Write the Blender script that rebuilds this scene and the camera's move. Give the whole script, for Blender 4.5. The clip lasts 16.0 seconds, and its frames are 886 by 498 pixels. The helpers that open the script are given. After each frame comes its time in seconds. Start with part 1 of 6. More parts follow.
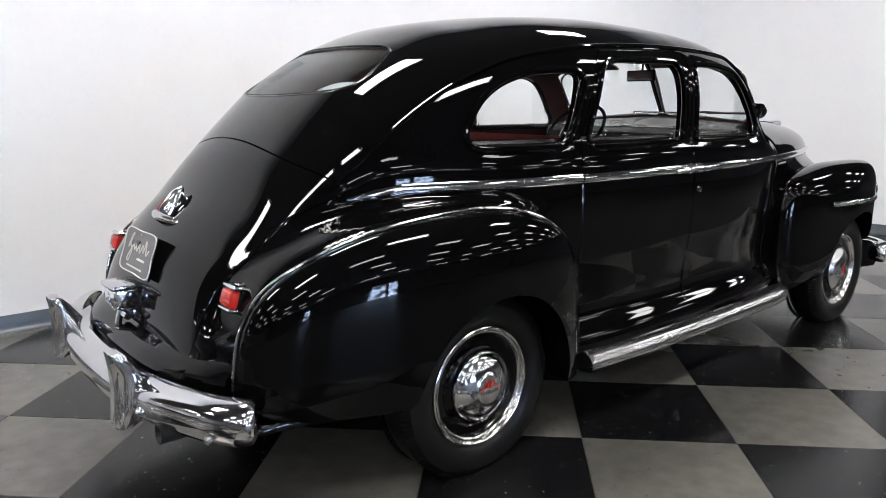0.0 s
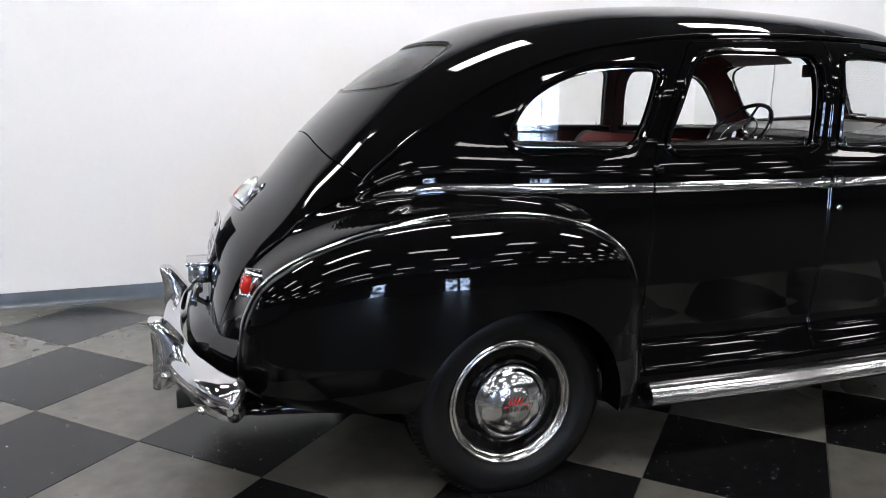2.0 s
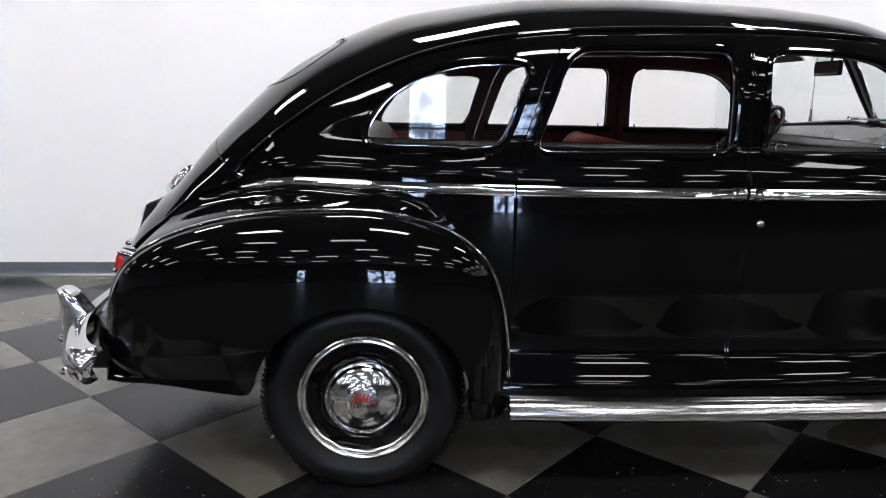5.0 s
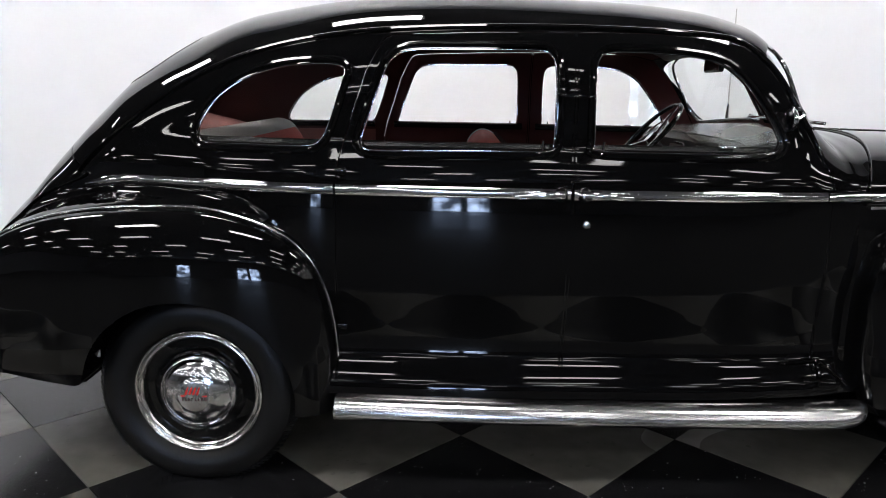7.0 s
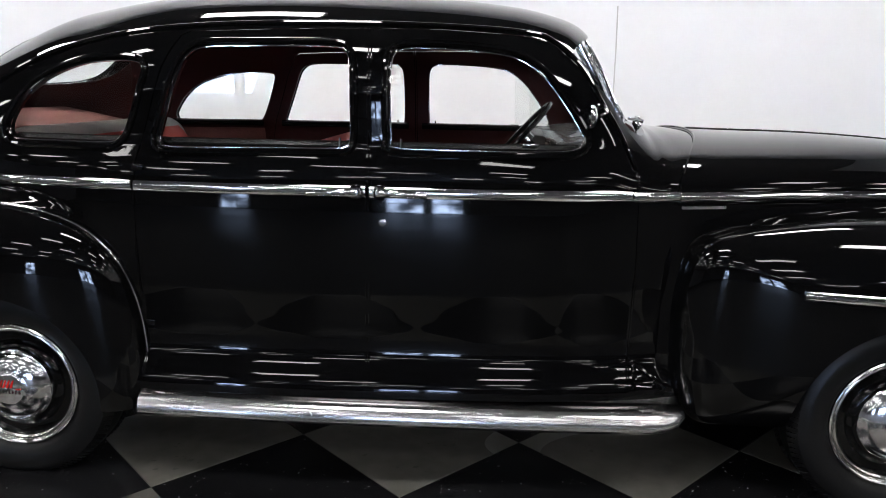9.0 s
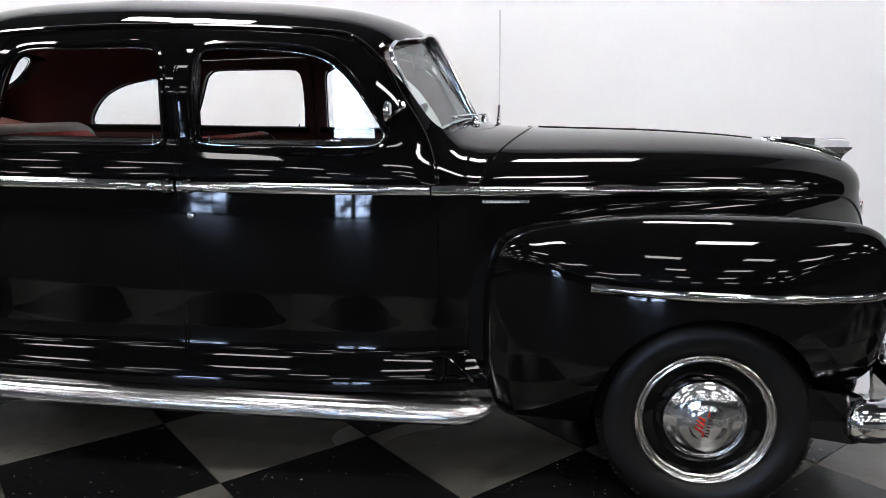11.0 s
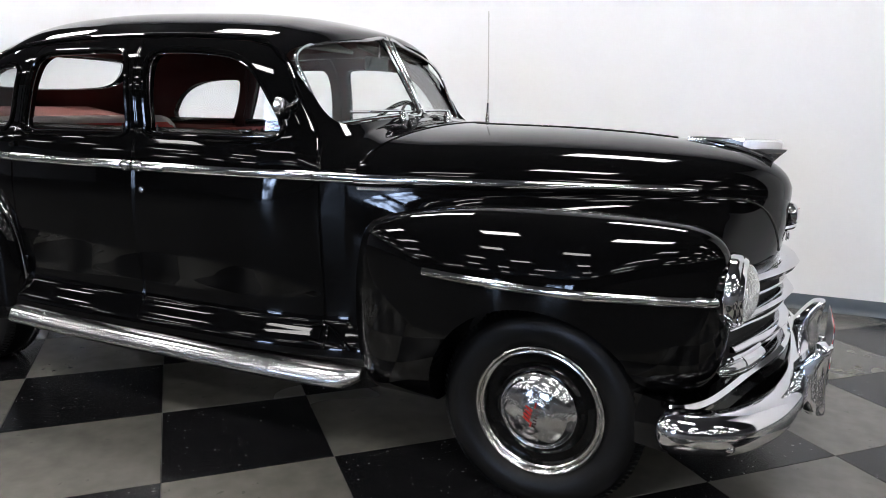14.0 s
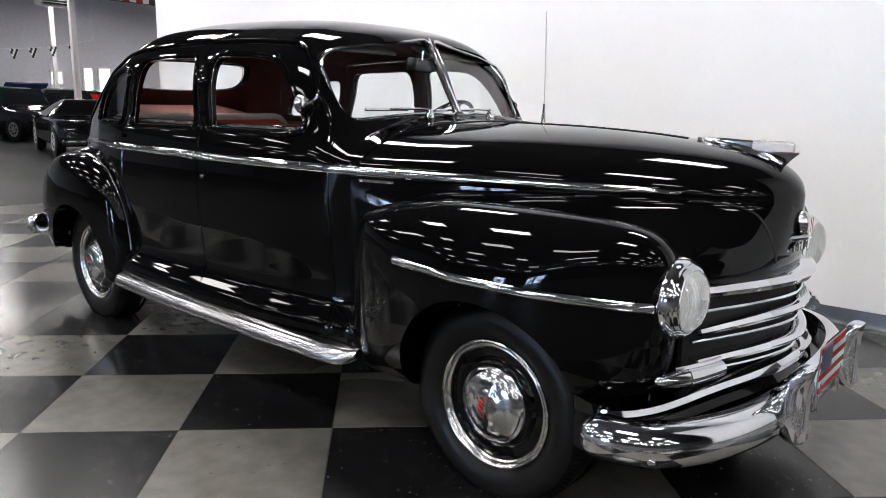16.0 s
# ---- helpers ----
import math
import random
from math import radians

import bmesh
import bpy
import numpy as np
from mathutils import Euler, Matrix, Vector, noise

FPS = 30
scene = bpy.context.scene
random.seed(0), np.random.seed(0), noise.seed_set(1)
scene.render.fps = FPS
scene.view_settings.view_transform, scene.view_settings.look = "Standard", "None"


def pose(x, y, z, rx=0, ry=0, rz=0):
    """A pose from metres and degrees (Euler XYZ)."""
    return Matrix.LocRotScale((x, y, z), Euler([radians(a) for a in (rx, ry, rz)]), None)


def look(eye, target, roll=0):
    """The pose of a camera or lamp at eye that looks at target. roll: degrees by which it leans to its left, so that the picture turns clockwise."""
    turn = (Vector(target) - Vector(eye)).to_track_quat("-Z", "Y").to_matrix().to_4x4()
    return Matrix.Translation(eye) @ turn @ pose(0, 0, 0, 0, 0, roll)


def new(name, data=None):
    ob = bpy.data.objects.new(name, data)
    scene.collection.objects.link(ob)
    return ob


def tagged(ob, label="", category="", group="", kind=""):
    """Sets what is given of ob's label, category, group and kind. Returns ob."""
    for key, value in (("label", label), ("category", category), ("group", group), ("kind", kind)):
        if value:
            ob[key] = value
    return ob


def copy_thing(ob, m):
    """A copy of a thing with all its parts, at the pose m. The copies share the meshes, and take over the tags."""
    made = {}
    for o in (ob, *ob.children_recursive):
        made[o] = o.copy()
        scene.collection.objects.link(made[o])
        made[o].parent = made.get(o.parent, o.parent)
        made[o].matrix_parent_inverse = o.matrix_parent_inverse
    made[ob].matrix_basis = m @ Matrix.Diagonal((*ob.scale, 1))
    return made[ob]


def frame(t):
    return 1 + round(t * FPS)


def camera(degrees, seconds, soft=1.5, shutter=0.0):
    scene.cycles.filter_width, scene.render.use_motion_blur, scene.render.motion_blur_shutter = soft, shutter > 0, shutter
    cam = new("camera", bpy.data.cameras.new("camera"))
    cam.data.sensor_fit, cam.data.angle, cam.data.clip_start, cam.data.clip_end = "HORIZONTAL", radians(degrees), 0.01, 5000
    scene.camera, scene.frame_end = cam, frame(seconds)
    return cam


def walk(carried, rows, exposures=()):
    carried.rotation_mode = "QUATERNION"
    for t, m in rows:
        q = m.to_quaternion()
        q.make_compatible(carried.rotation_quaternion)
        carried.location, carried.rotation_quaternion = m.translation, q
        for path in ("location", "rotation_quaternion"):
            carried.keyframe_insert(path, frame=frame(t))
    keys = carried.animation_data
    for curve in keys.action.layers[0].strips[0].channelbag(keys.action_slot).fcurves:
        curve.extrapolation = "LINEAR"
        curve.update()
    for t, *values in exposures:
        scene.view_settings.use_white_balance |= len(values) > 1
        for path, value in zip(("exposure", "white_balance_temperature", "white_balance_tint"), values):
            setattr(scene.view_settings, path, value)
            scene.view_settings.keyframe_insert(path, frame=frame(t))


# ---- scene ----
cam = camera(63.2, 16.0, soft=0.8)
PATH = [
    (0, (-1.658, -2.569, 1.322), (-0.416, -1.053, 0.925), 0.1),
    (0.5, (-1.489, -2.645, 1.331), (-0.41, -1.011, 0.927), 0.4),
    (1, (-1.298, -2.705, 1.325), (-0.354, -0.987, 0.925), 0.4),
    (1.5, (-1.111, -2.787, 1.329), (-0.341, -0.986, 0.923), 0.5),
    (2, (-0.947, -2.856, 1.33), (-0.33, -0.999, 0.919), 0.6),
    (2.5, (-0.775, -2.916, 1.321), (-0.298, -1.017, 0.915), 0.8),
    (3, (-0.593, -2.96, 1.328), (-0.258, -1.032, 0.917), 0.9),
    (3.5, (-0.401, -3.001, 1.322), (-0.149, -1.06, 0.912), 0.9),
    (4, (-0.22, -3.02, 1.333), (-0.021, -1.075, 0.915), 0.9),
    (6.3, (0.582, -3.085, 1.339), (0.611, -1.13, 0.919), 1.3),
    (6.5, (0.657, -3.069, 1.353), (0.677, -1.115, 0.925), 1.2),
    (7, (0.863, -3.07, 1.362), (0.833, -1.118, 0.927), 1.1),
    (7.5, (1.048, -3.065, 1.349), (0.986, -1.112, 0.924), 1.1),
    (8, (1.228, -3.053, 1.352), (1.147, -1.1, 0.926), 1.1),
    (8.5, (1.416, -3.026, 1.373), (1.303, -1.08, 0.929), 1.1),
    (9, (1.609, -3.027, 1.355), (1.494, -1.077, 0.927), 1.1),
    (9.5, (1.826, -3.024, 1.349), (1.687, -1.073, 0.929), 1.1),
    (9.7, (1.886, -3.025, 1.357), (1.753, -1.075, 0.933), 1.2),
    (11.8, (2.753, -3.023, 1.285), (2.393, -1.091, 0.914), 0.5),
    (12, (2.822, -3.01, 1.285), (2.443, -1.082, 0.913), 0.6),
    (12.5, (3.014, -2.988, 1.306), (2.56, -1.079, 0.917), 0.7),
    (13, (3.226, -2.985, 1.311), (2.638, -1.115, 0.914), 0.8),
    (13.5, (3.43, -2.956, 1.318), (2.709, -1.134, 0.916), 0.9),
    (14, (3.636, -2.899, 1.306), (2.796, -1.127, 0.911), 1.0),
    (14.5, (3.835, -2.855, 1.313), (2.879, -1.144, 0.913), 1.0),
    (15, (4.01, -2.786, 1.311), (2.929, -1.151, 0.913), 1.1),
    (15.5, (4.164, -2.686, 1.307), (2.964, -1.137, 0.909), 1.1),
    (16, (4.326, -2.571, 1.303), (3.035, -1.095, 0.905), 1.2),
]
walk(cam, [(t, look(eye, target, roll)) for t, eye, target, roll in PATH])

# ---- light ----
world = bpy.data.worlds.new("hall_air")
scene.world = world
world.use_nodes = True
world.node_tree.nodes["Background"].inputs[0].default_value = (0.5, 0.55, 0.65, 1)
world.node_tree.nodes["Background"].inputs[1].default_value = 0.02
LAMP = 56.0          # radiance of the fluorescent tubes
scene.view_settings.exposure = 0.0


# ---- materials ----
def material(name, color, rough=0.5, metal=0.0, spec=0.5, coat=0.0, bump=0.0, scale=40.0, vary=0.0, emit=0.0, per_object=0.0, detail=4.0):
    """A principled surface with colour variation, roughness variation and fine relief."""
    m = bpy.data.materials.new(name)
    m.use_nodes = True
    nt = m.node_tree
    p = nt.nodes["Principled BSDF"]
    p.inputs["Base Color"].default_value = (*color, 1)
    p.inputs["Roughness"].default_value = rough
    p.inputs["Metallic"].default_value = metal
    p.inputs["Specular IOR Level"].default_value = spec
    p.inputs["Coat Weight"].default_value = coat
    p.inputs["Coat Roughness"].default_value = 0.02
    if emit:
        p.inputs["Emission Color"].default_value = (*color, 1)
        p.inputs["Emission Strength"].default_value = emit
    if vary or bump:
        tc = nt.nodes.new("ShaderNodeNewGeometry" if per_object else "ShaderNodeTexCoord")
        place = tc.outputs["Position" if per_object else "Object"]
        n1 = nt.nodes.new("ShaderNodeTexNoise")
        n1.inputs["Scale"].default_value, n1.inputs["Detail"].default_value = scale, detail
        nt.links.new(place, n1.inputs["Vector"])
        n2 = nt.nodes.new("ShaderNodeTexNoise")
        n2.inputs["Scale"].default_value = scale / 14
        nt.links.new(place, n2.inputs["Vector"])
        if vary:
            mix = nt.nodes.new("ShaderNodeMath")
            mix.operation = "ADD"
            nt.links.new(n1.outputs[0], mix.inputs[0])
            nt.links.new(n2.outputs[0], mix.inputs[1])
            ramp = nt.nodes.new("ShaderNodeMapRange")
            ramp.inputs[1].default_value, ramp.inputs[2].default_value = 0.6, 1.4
            ramp.inputs[3].default_value, ramp.inputs[4].default_value = 1 - vary, 1 + vary
            nt.links.new(mix.outputs[0], ramp.inputs[0])
            value = ramp.outputs[0]
            if per_object:
                info = nt.nodes.new("ShaderNodeObjectInfo")
                r2 = nt.nodes.new("ShaderNodeMapRange")
                r2.inputs[3].default_value, r2.inputs[4].default_value = 1 - per_object, 1 + per_object
                nt.links.new(info.outputs["Random"], r2.inputs[0])
                mul = nt.nodes.new("ShaderNodeMath")
                mul.operation = "MULTIPLY"
                nt.links.new(value, mul.inputs[0])
                nt.links.new(r2.outputs[0], mul.inputs[1])
                value = mul.outputs[0]
            vm = nt.nodes.new("ShaderNodeVectorMath")
            vm.operation = "SCALE"
            vm.inputs[0].default_value = color
            nt.links.new(value, vm.inputs["Scale"])
            nt.links.new(vm.outputs[0], p.inputs["Base Color"])
            rr = nt.nodes.new("ShaderNodeMapRange")
            rr.inputs[3].default_value, rr.inputs[4].default_value = rough * 0.75, min(1.0, rough * 1.3)
            nt.links.new(n2.outputs[0], rr.inputs[0])
            nt.links.new(rr.outputs[0], p.inputs["Roughness"])
        if bump:
            b = nt.nodes.new("ShaderNodeBump")
            b.inputs["Strength"].default_value, b.inputs["Distance"].default_value = bump, 0.004
            nt.links.new(n1.outputs[0], b.inputs["Height"])
            nt.links.new(b.outputs[0], p.inputs["Normal"])
    return m


def speckled(name, color, speck, rough, density, size):
    """Vinyl tile: a base colour, soft marbling, small chips and scuffs of another colour."""
    m = material(name, color, rough, vary=0.26, scale=11, per_object=0.10, detail=2.0)
    nt = m.node_tree
    p = nt.nodes["Principled BSDF"]
    base = p.inputs["Base Color"].links[0].from_socket
    tc = nt.nodes.new("ShaderNodeNewGeometry")
    fine = nt.nodes.new("ShaderNodeTexNoise")
    fine.inputs["Scale"].default_value = size * 1.6
    nt.links.new(tc.outputs["Position"], fine.inputs["Vector"])
    push = nt.nodes.new("ShaderNodeVectorMath")
    push.operation = "MULTIPLY_ADD"
    push.inputs[1].default_value = (1.1 / size, 1.1 / size, 1.1 / size)
    nt.links.new(fine.outputs["Color"], push.inputs[0])
    nt.links.new(tc.outputs["Position"], push.inputs[2])
    v = nt.nodes.new("ShaderNodeTexVoronoi")
    v.inputs["Scale"].default_value = size
    nt.links.new(push.outputs[0], v.inputs["Vector"])
    big = nt.nodes.new("ShaderNodeSeparateColor")
    nt.links.new(v.outputs["Color"], big.inputs[0])
    gate = nt.nodes.new("ShaderNodeMapRange")
    gate.inputs[1].default_value, gate.inputs[2].default_value = 0.86, 1.0
    gate.inputs[3].default_value, gate.inputs[4].default_value = 0.0, density
    nt.links.new(big.outputs[0], gate.inputs[0])
    less = nt.nodes.new("ShaderNodeMath")
    less.operation = "LESS_THAN"
    nt.links.new(v.outputs["Distance"], less.inputs[0])
    nt.links.new(gate.outputs[0], less.inputs[1])
    mix = nt.nodes.new("ShaderNodeMix")
    mix.data_type = "RGBA"
    nt.links.new(less.outputs[0], mix.inputs[0])
    nt.links.new(base, mix.inputs[6])
    mix.inputs[7].default_value = (*speck, 1)
    nt.links.new(mix.outputs[2], p.inputs["Base Color"])
    return m


def clear_glass(name, tint=(0.93, 0.96, 0.95), rough=0.0):
    """Thin pane: mostly lets light through, reflects at grazing angles."""
    m = bpy.data.materials.new(name)
    m.use_nodes = True
    nt = m.node_tree
    nt.nodes.remove(nt.nodes["Principled BSDF"])
    out = nt.nodes["Material Output"]
    tr = nt.nodes.new("ShaderNodeBsdfTransparent")
    tr.inputs[0].default_value = (*tint, 1)
    gl = nt.nodes.new("ShaderNodeBsdfGlossy")
    gl.inputs["Roughness"].default_value = rough
    lw = nt.nodes.new("ShaderNodeLayerWeight")
    lw.inputs[0].default_value = 0.5
    pw = nt.nodes.new("ShaderNodeMath")
    pw.operation, pw.inputs[1].default_value = "POWER", 5.0
    nt.links.new(lw.outputs["Facing"], pw.inputs[0])
    fr = nt.nodes.new("ShaderNodeMapRange")
    fr.inputs[3].default_value, fr.inputs[4].default_value = 0.035, 0.95
    nt.links.new(pw.outputs[0], fr.inputs[0])
    mx = nt.nodes.new("ShaderNodeMixShader")
    nt.links.new(fr.outputs[0], mx.inputs[0])
    nt.links.new(tr.outputs[0], mx.inputs[1])
    nt.links.new(gl.outputs[0], mx.inputs[2])
    nt.links.new(mx.outputs[0], out.inputs[0])
    return m


def daylight(name, color, strength):
    """A pane with daylight and the dark shapes of trees beyond it."""
    m = material(name, color, 0.5, emit=strength)
    nt = m.node_tree
    tc = nt.nodes.new("ShaderNodeNewGeometry")
    n = nt.nodes.new("ShaderNodeTexNoise")
    n.inputs["Scale"].default_value, n.inputs["Detail"].default_value = 1.3, 3.0
    nt.links.new(tc.outputs["Position"], n.inputs["Vector"])
    r = nt.nodes.new("ShaderNodeMapRange")
    r.inputs[1].default_value, r.inputs[2].default_value = 0.40, 0.66
    r.inputs[3].default_value, r.inputs[4].default_value = strength * 0.06, strength
    nt.links.new(n.outputs[0], r.inputs[0])
    nt.links.new(r.outputs[0], nt.nodes["Principled BSDF"].inputs["Emission Strength"])
    return m


PAINT = material("black_lacquer", (0.0021, 0.0021, 0.0023), 0.035, spec=0.25)
PAINT_SATIN = material("black_enamel", (0.006, 0.006, 0.007), 0.25)
CHROME = material("chrome", (0.77, 0.77, 0.79), 0.08, metal=1.0, bump=0.02, scale=14)
BOARD_METAL = material("brushed_metal", (0.60, 0.60, 0.61), 0.19, metal=1.0, vary=0.08, bump=0.05, scale=40)
DULL_CHROME = material("aged_chrome", (0.62, 0.62, 0.63), 0.13, metal=1.0, vary=0.1, bump=0.05, scale=60)
RING_METAL = material("stainless_ring", (0.66, 0.65, 0.63), 0.17, metal=1.0, vary=0.08, bump=0.03, scale=40)
STEEL = material("brushed_steel", (0.55, 0.55, 0.54), 0.3, metal=1.0, vary=0.1, scale=60)
DARK_ENAMEL = material("dark_enamel", (0.03, 0.008, 0.010), 0.25)
RUBBER = material("tyre_rubber", (0.005, 0.005, 0.0053), 0.36, spec=0.26, vary=0.2, bump=0.15, scale=90)
UNDER = material("underbody", (0.008, 0.008, 0.008), 0.8, vary=0.3, bump=0.3, scale=30)
GLASS = clear_glass("window_glass", (0.975, 0.985, 0.98))
LENS = material("headlamp_glass", (0.93, 0.94, 0.93), 0.10, coat=0.5)
LENS.node_tree.nodes["Principled BSDF"].inputs["Transmission Weight"].default_value = 0.82
REFLECTOR = material("silvered_reflector", (0.92, 0.92, 0.91), 0.20, metal=0.6, coat=0.3, bump=0.6, scale=45)
LUCITE = material("frosted_clear_plastic", (0.85, 0.85, 0.86), 0.2, coat=0.4, vary=0.06, bump=0.1, scale=60)
LUCITE.node_tree.nodes["Principled BSDF"].inputs["Transmission Weight"].default_value = 0.45
RED_LENS = material("red_lens", (0.55, 0.02, 0.012), 0.12, coat=0.6, vary=0.12, scale=120)
RED_ENAMEL = material("red_enamel", (0.42, 0.015, 0.012), 0.25, vary=0.15)
AMBER = material("parking_lens", (0.62, 0.58, 0.5), 0.2, coat=0.5)
RED_CLOTH = material("red_upholstery", (0.50, 0.055, 0.036), 0.7, vary=0.2, bump=0.3, scale=120)
# red greyed and darkened: the pale haze on the quarter glass is in this colour
RED_SHELF = material("hazed_red_cloth", (0.21, 0.080, 0.068), 0.8, vary=0.25, bump=0.3, scale=120)
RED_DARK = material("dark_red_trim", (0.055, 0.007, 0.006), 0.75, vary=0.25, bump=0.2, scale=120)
MAROON_CLOTH = material("maroon_cloth", (0.022, 0.009, 0.008), 0.85, vary=0.25, bump=0.3, scale=150)
PALE_CLOTH = material("greyed_cloth", (0.42, 0.40, 0.39), 0.85, vary=0.2, bump=0.3, scale=150)
GREY_CLOTH = material("grey_cloth", (0.16, 0.152, 0.148), 0.85, vary=0.2, bump=0.3, scale=150)
BEIGE_CLOTH = material("pale_cloth", (0.38, 0.35, 0.32), 0.85, vary=0.15, bump=0.3, scale=150)
DASH = material("grey_dash_enamel", (0.10, 0.10, 0.10), 0.25, vary=0.1)
BLACK_PLASTIC = material("black_bakelite", (0.01, 0.01, 0.01), 0.2)
CARPET = material("carpet", (0.012, 0.011, 0.011), 0.95, vary=0.3, bump=0.4, scale=200)
PLATE = material("plate_grey", (0.14, 0.14, 0.145), 0.35, vary=0.1)
WHITE = material("white_enamel", (0.75, 0.75, 0.74), 0.4, vary=0.05)
WALL = material("white_wall_paint", (0.80, 0.81, 0.825), 0.6, vary=0.012, bump=0.05, scale=60)
HALL_WALL = material("grey_hall_wall", (0.58, 0.59, 0.63), 0.7, vary=0.1, scale=8)
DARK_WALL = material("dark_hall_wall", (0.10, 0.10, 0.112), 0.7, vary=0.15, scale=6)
COVE = material("grey_vinyl_base", (0.075, 0.09, 0.105), 0.24, vary=0.12, scale=12)
CEILING = material("dark_ceiling", (0.10, 0.10, 0.105), 0.85, vary=0.15, scale=4)
TILE_LIGHT = speckled("pale_vinyl_tile", (0.094, 0.091, 0.080), (0.078, 0.076, 0.067), 0.24, 0.30, 30)
TILE_DARK = speckled("black_vinyl_tile", (0.0062, 0.0062, 0.007), (0.34, 0.34, 0.35), 0.20, 0.27, 75)
TILE_LIGHT.node_tree.nodes["Principled BSDF"].inputs["Specular IOR Level"].default_value = 0.62
TILE_DARK.node_tree.nodes["Principled BSDF"].inputs["Specular IOR Level"].default_value = 0.36
TUBE = material("fluorescent_tube", (1.0, 0.968, 0.945), 0.5, emit=LAMP)
# glow lowered for far lamps, against low light under the car and floor glare
TUBE_WEAK = material("weak_fluorescent_tube", (1.0, 0.98, 0.965), 0.5, emit=LAMP * 0.36)
WINDOW_GLOW = daylight("daylight_window", (0.52, 0.68, 1.0), 60.0)
PALE_WINDOW = material("bright_window", (0.85, 0.93, 1.0), 0.5, emit=3.2)


# ---- mesh helpers ----
def obj(name, verts, faces, mat, parent=None, label="", smooth=True, angle=35.0, mats=None, index=None):
    me = bpy.data.meshes.new(name)
    me.from_pydata([tuple(map(float, v)) for v in verts], [], [tuple(map(int, f)) for f in faces])
    bm = bmesh.new()
    bm.from_mesh(me)
    bmesh.ops.recalc_face_normals(bm, faces=bm.faces)
    bm.to_mesh(me)
    bm.free()
    return link(name, me, mat, parent, label, smooth, angle, mats, index)


def link(name, me, mat, parent=None, label="", smooth=True, angle=35.0, mats=None, index=None):
    for m in mats or [mat]:
        me.materials.append(m)
    if index is not None:
        me.polygons.foreach_set("material_index", index)
    if smooth:
        me.polygons.foreach_set("use_smooth", [True] * len(me.polygons))
        me.set_sharp_from_angle(angle=radians(angle))
    me.name = name
    ob = new(name, me)
    if parent is not None:
        ob.parent = parent
    if label:
        tagged(ob, label)
    return ob


def thing(name, place, label, category, group="", kind=""):
    ob = new(name)
    ob.location = place
    ob.empty_display_size = 0.1
    return tagged(ob, label, category, group, kind)


def child(parent, ob):
    """Hang ob, built in world places, under parent."""
    ob.parent = parent
    ob.matrix_parent_inverse = Matrix.Translation(parent.location).inverted()
    return ob


def pchip(*keys):
    """A smooth curve through (x, y) keys without overshoot."""
    k = np.array(keys, float)
    x, y = k[:, 0], k[:, 1]
    h, d = np.diff(x), np.diff(y) / np.diff(x)
    m = np.zeros(len(x))
    for i in range(1, len(x) - 1):
        if d[i - 1] * d[i] > 0:
            w1, w2 = 2 * h[i] + h[i - 1], h[i] + 2 * h[i - 1]
            m[i] = (w1 + w2) / (w1 / d[i - 1] + w2 / d[i])
    m[0], m[-1] = d[0], d[-1]

    def f(v):
        v = np.clip(np.asarray(v, float), x[0], x[-1])
        i = np.clip(np.searchsorted(x, v) - 1, 0, len(h) - 1)
        t = (v - x[i]) / h[i]
        return ((2 * t**3 - 3 * t**2 + 1) * y[i] + (t**3 - 2 * t**2 + t) * h[i] * m[i]
                + (-2 * t**3 + 3 * t**2) * y[i + 1] + (t**3 - t**2) * h[i] * m[i + 1])
    return f


def spline(points, per=8, closed=False):
    """Points along a Catmull-Rom curve through the given ones."""
    p = np.array(points, float)
    n = len(p)
    out = []
    for i in range(n if closed else n - 1):
        a, b, c, d = (p[(i + k) % n] for k in (-1, 0, 1, 2)) if closed else (p[max(i - 1, 0)], p[i], p[i + 1], p[min(i + 2, n - 1)])
        for t in np.arange(per) / per:
            out.append(0.5 * (2 * b + (c - a) * t + (2 * a - 5 * b + 4 * c - d) * t**2 + (3 * b - a - 3 * c + d) * t**3))
    if not closed:
        out.append(p[-1])
    return np.array(out)


def grid_faces(rows, cols, wrap_r=False, wrap_c=False):
    faces = []
    for i in range(rows if wrap_r else rows - 1):
        for j in range(cols if wrap_c else cols - 1):
            a, b = i * cols + j, i * cols + (j + 1) % cols
            c, d = ((i + 1) % rows) * cols + (j + 1) % cols, ((i + 1) % rows) * cols + j
            faces.append((a, b, c, d))
    return faces


def loft(rings, caps=True):
    """Closed rings of points, joined in turn and capped."""
    r = np.array(rings, float)
    rows, cols = r.shape[:2]
    verts, faces = list(r.reshape(-1, 3)), grid_faces(rows, cols, wrap_c=True)
    if caps:
        faces += [tuple(range(cols))[::-1], tuple(range((rows - 1) * cols, rows * cols))]
    return verts, faces


def sweep(profile, path, up=(0, 0, 1), scale=None, closed=False):
    """A closed 2D profile (across, up) carried along a path."""
    path, prof, up = np.array(path, float), np.array(profile, float), np.array(up, float)
    rings = []
    n = len(path)
    for i in range(n):
        t = path[(i + 1) % n] - path[i - 1] if closed else path[min(i + 1, n - 1)] - path[max(i - 1, 0)]
        t = t / (np.linalg.norm(t) + 1e-12)
        side = np.cross(t, up)
        side = side / (np.linalg.norm(side) + 1e-12)
        over = np.cross(side, t)
        s = 1.0 if scale is None else scale[i]
        rings.append([path[i] + s * (a * side + b * over) for a, b in prof])
    if closed:
        r = np.array(rings)
        return list(r.reshape(-1, 3)), grid_faces(n, len(prof), True, True)
    return loft(rings)


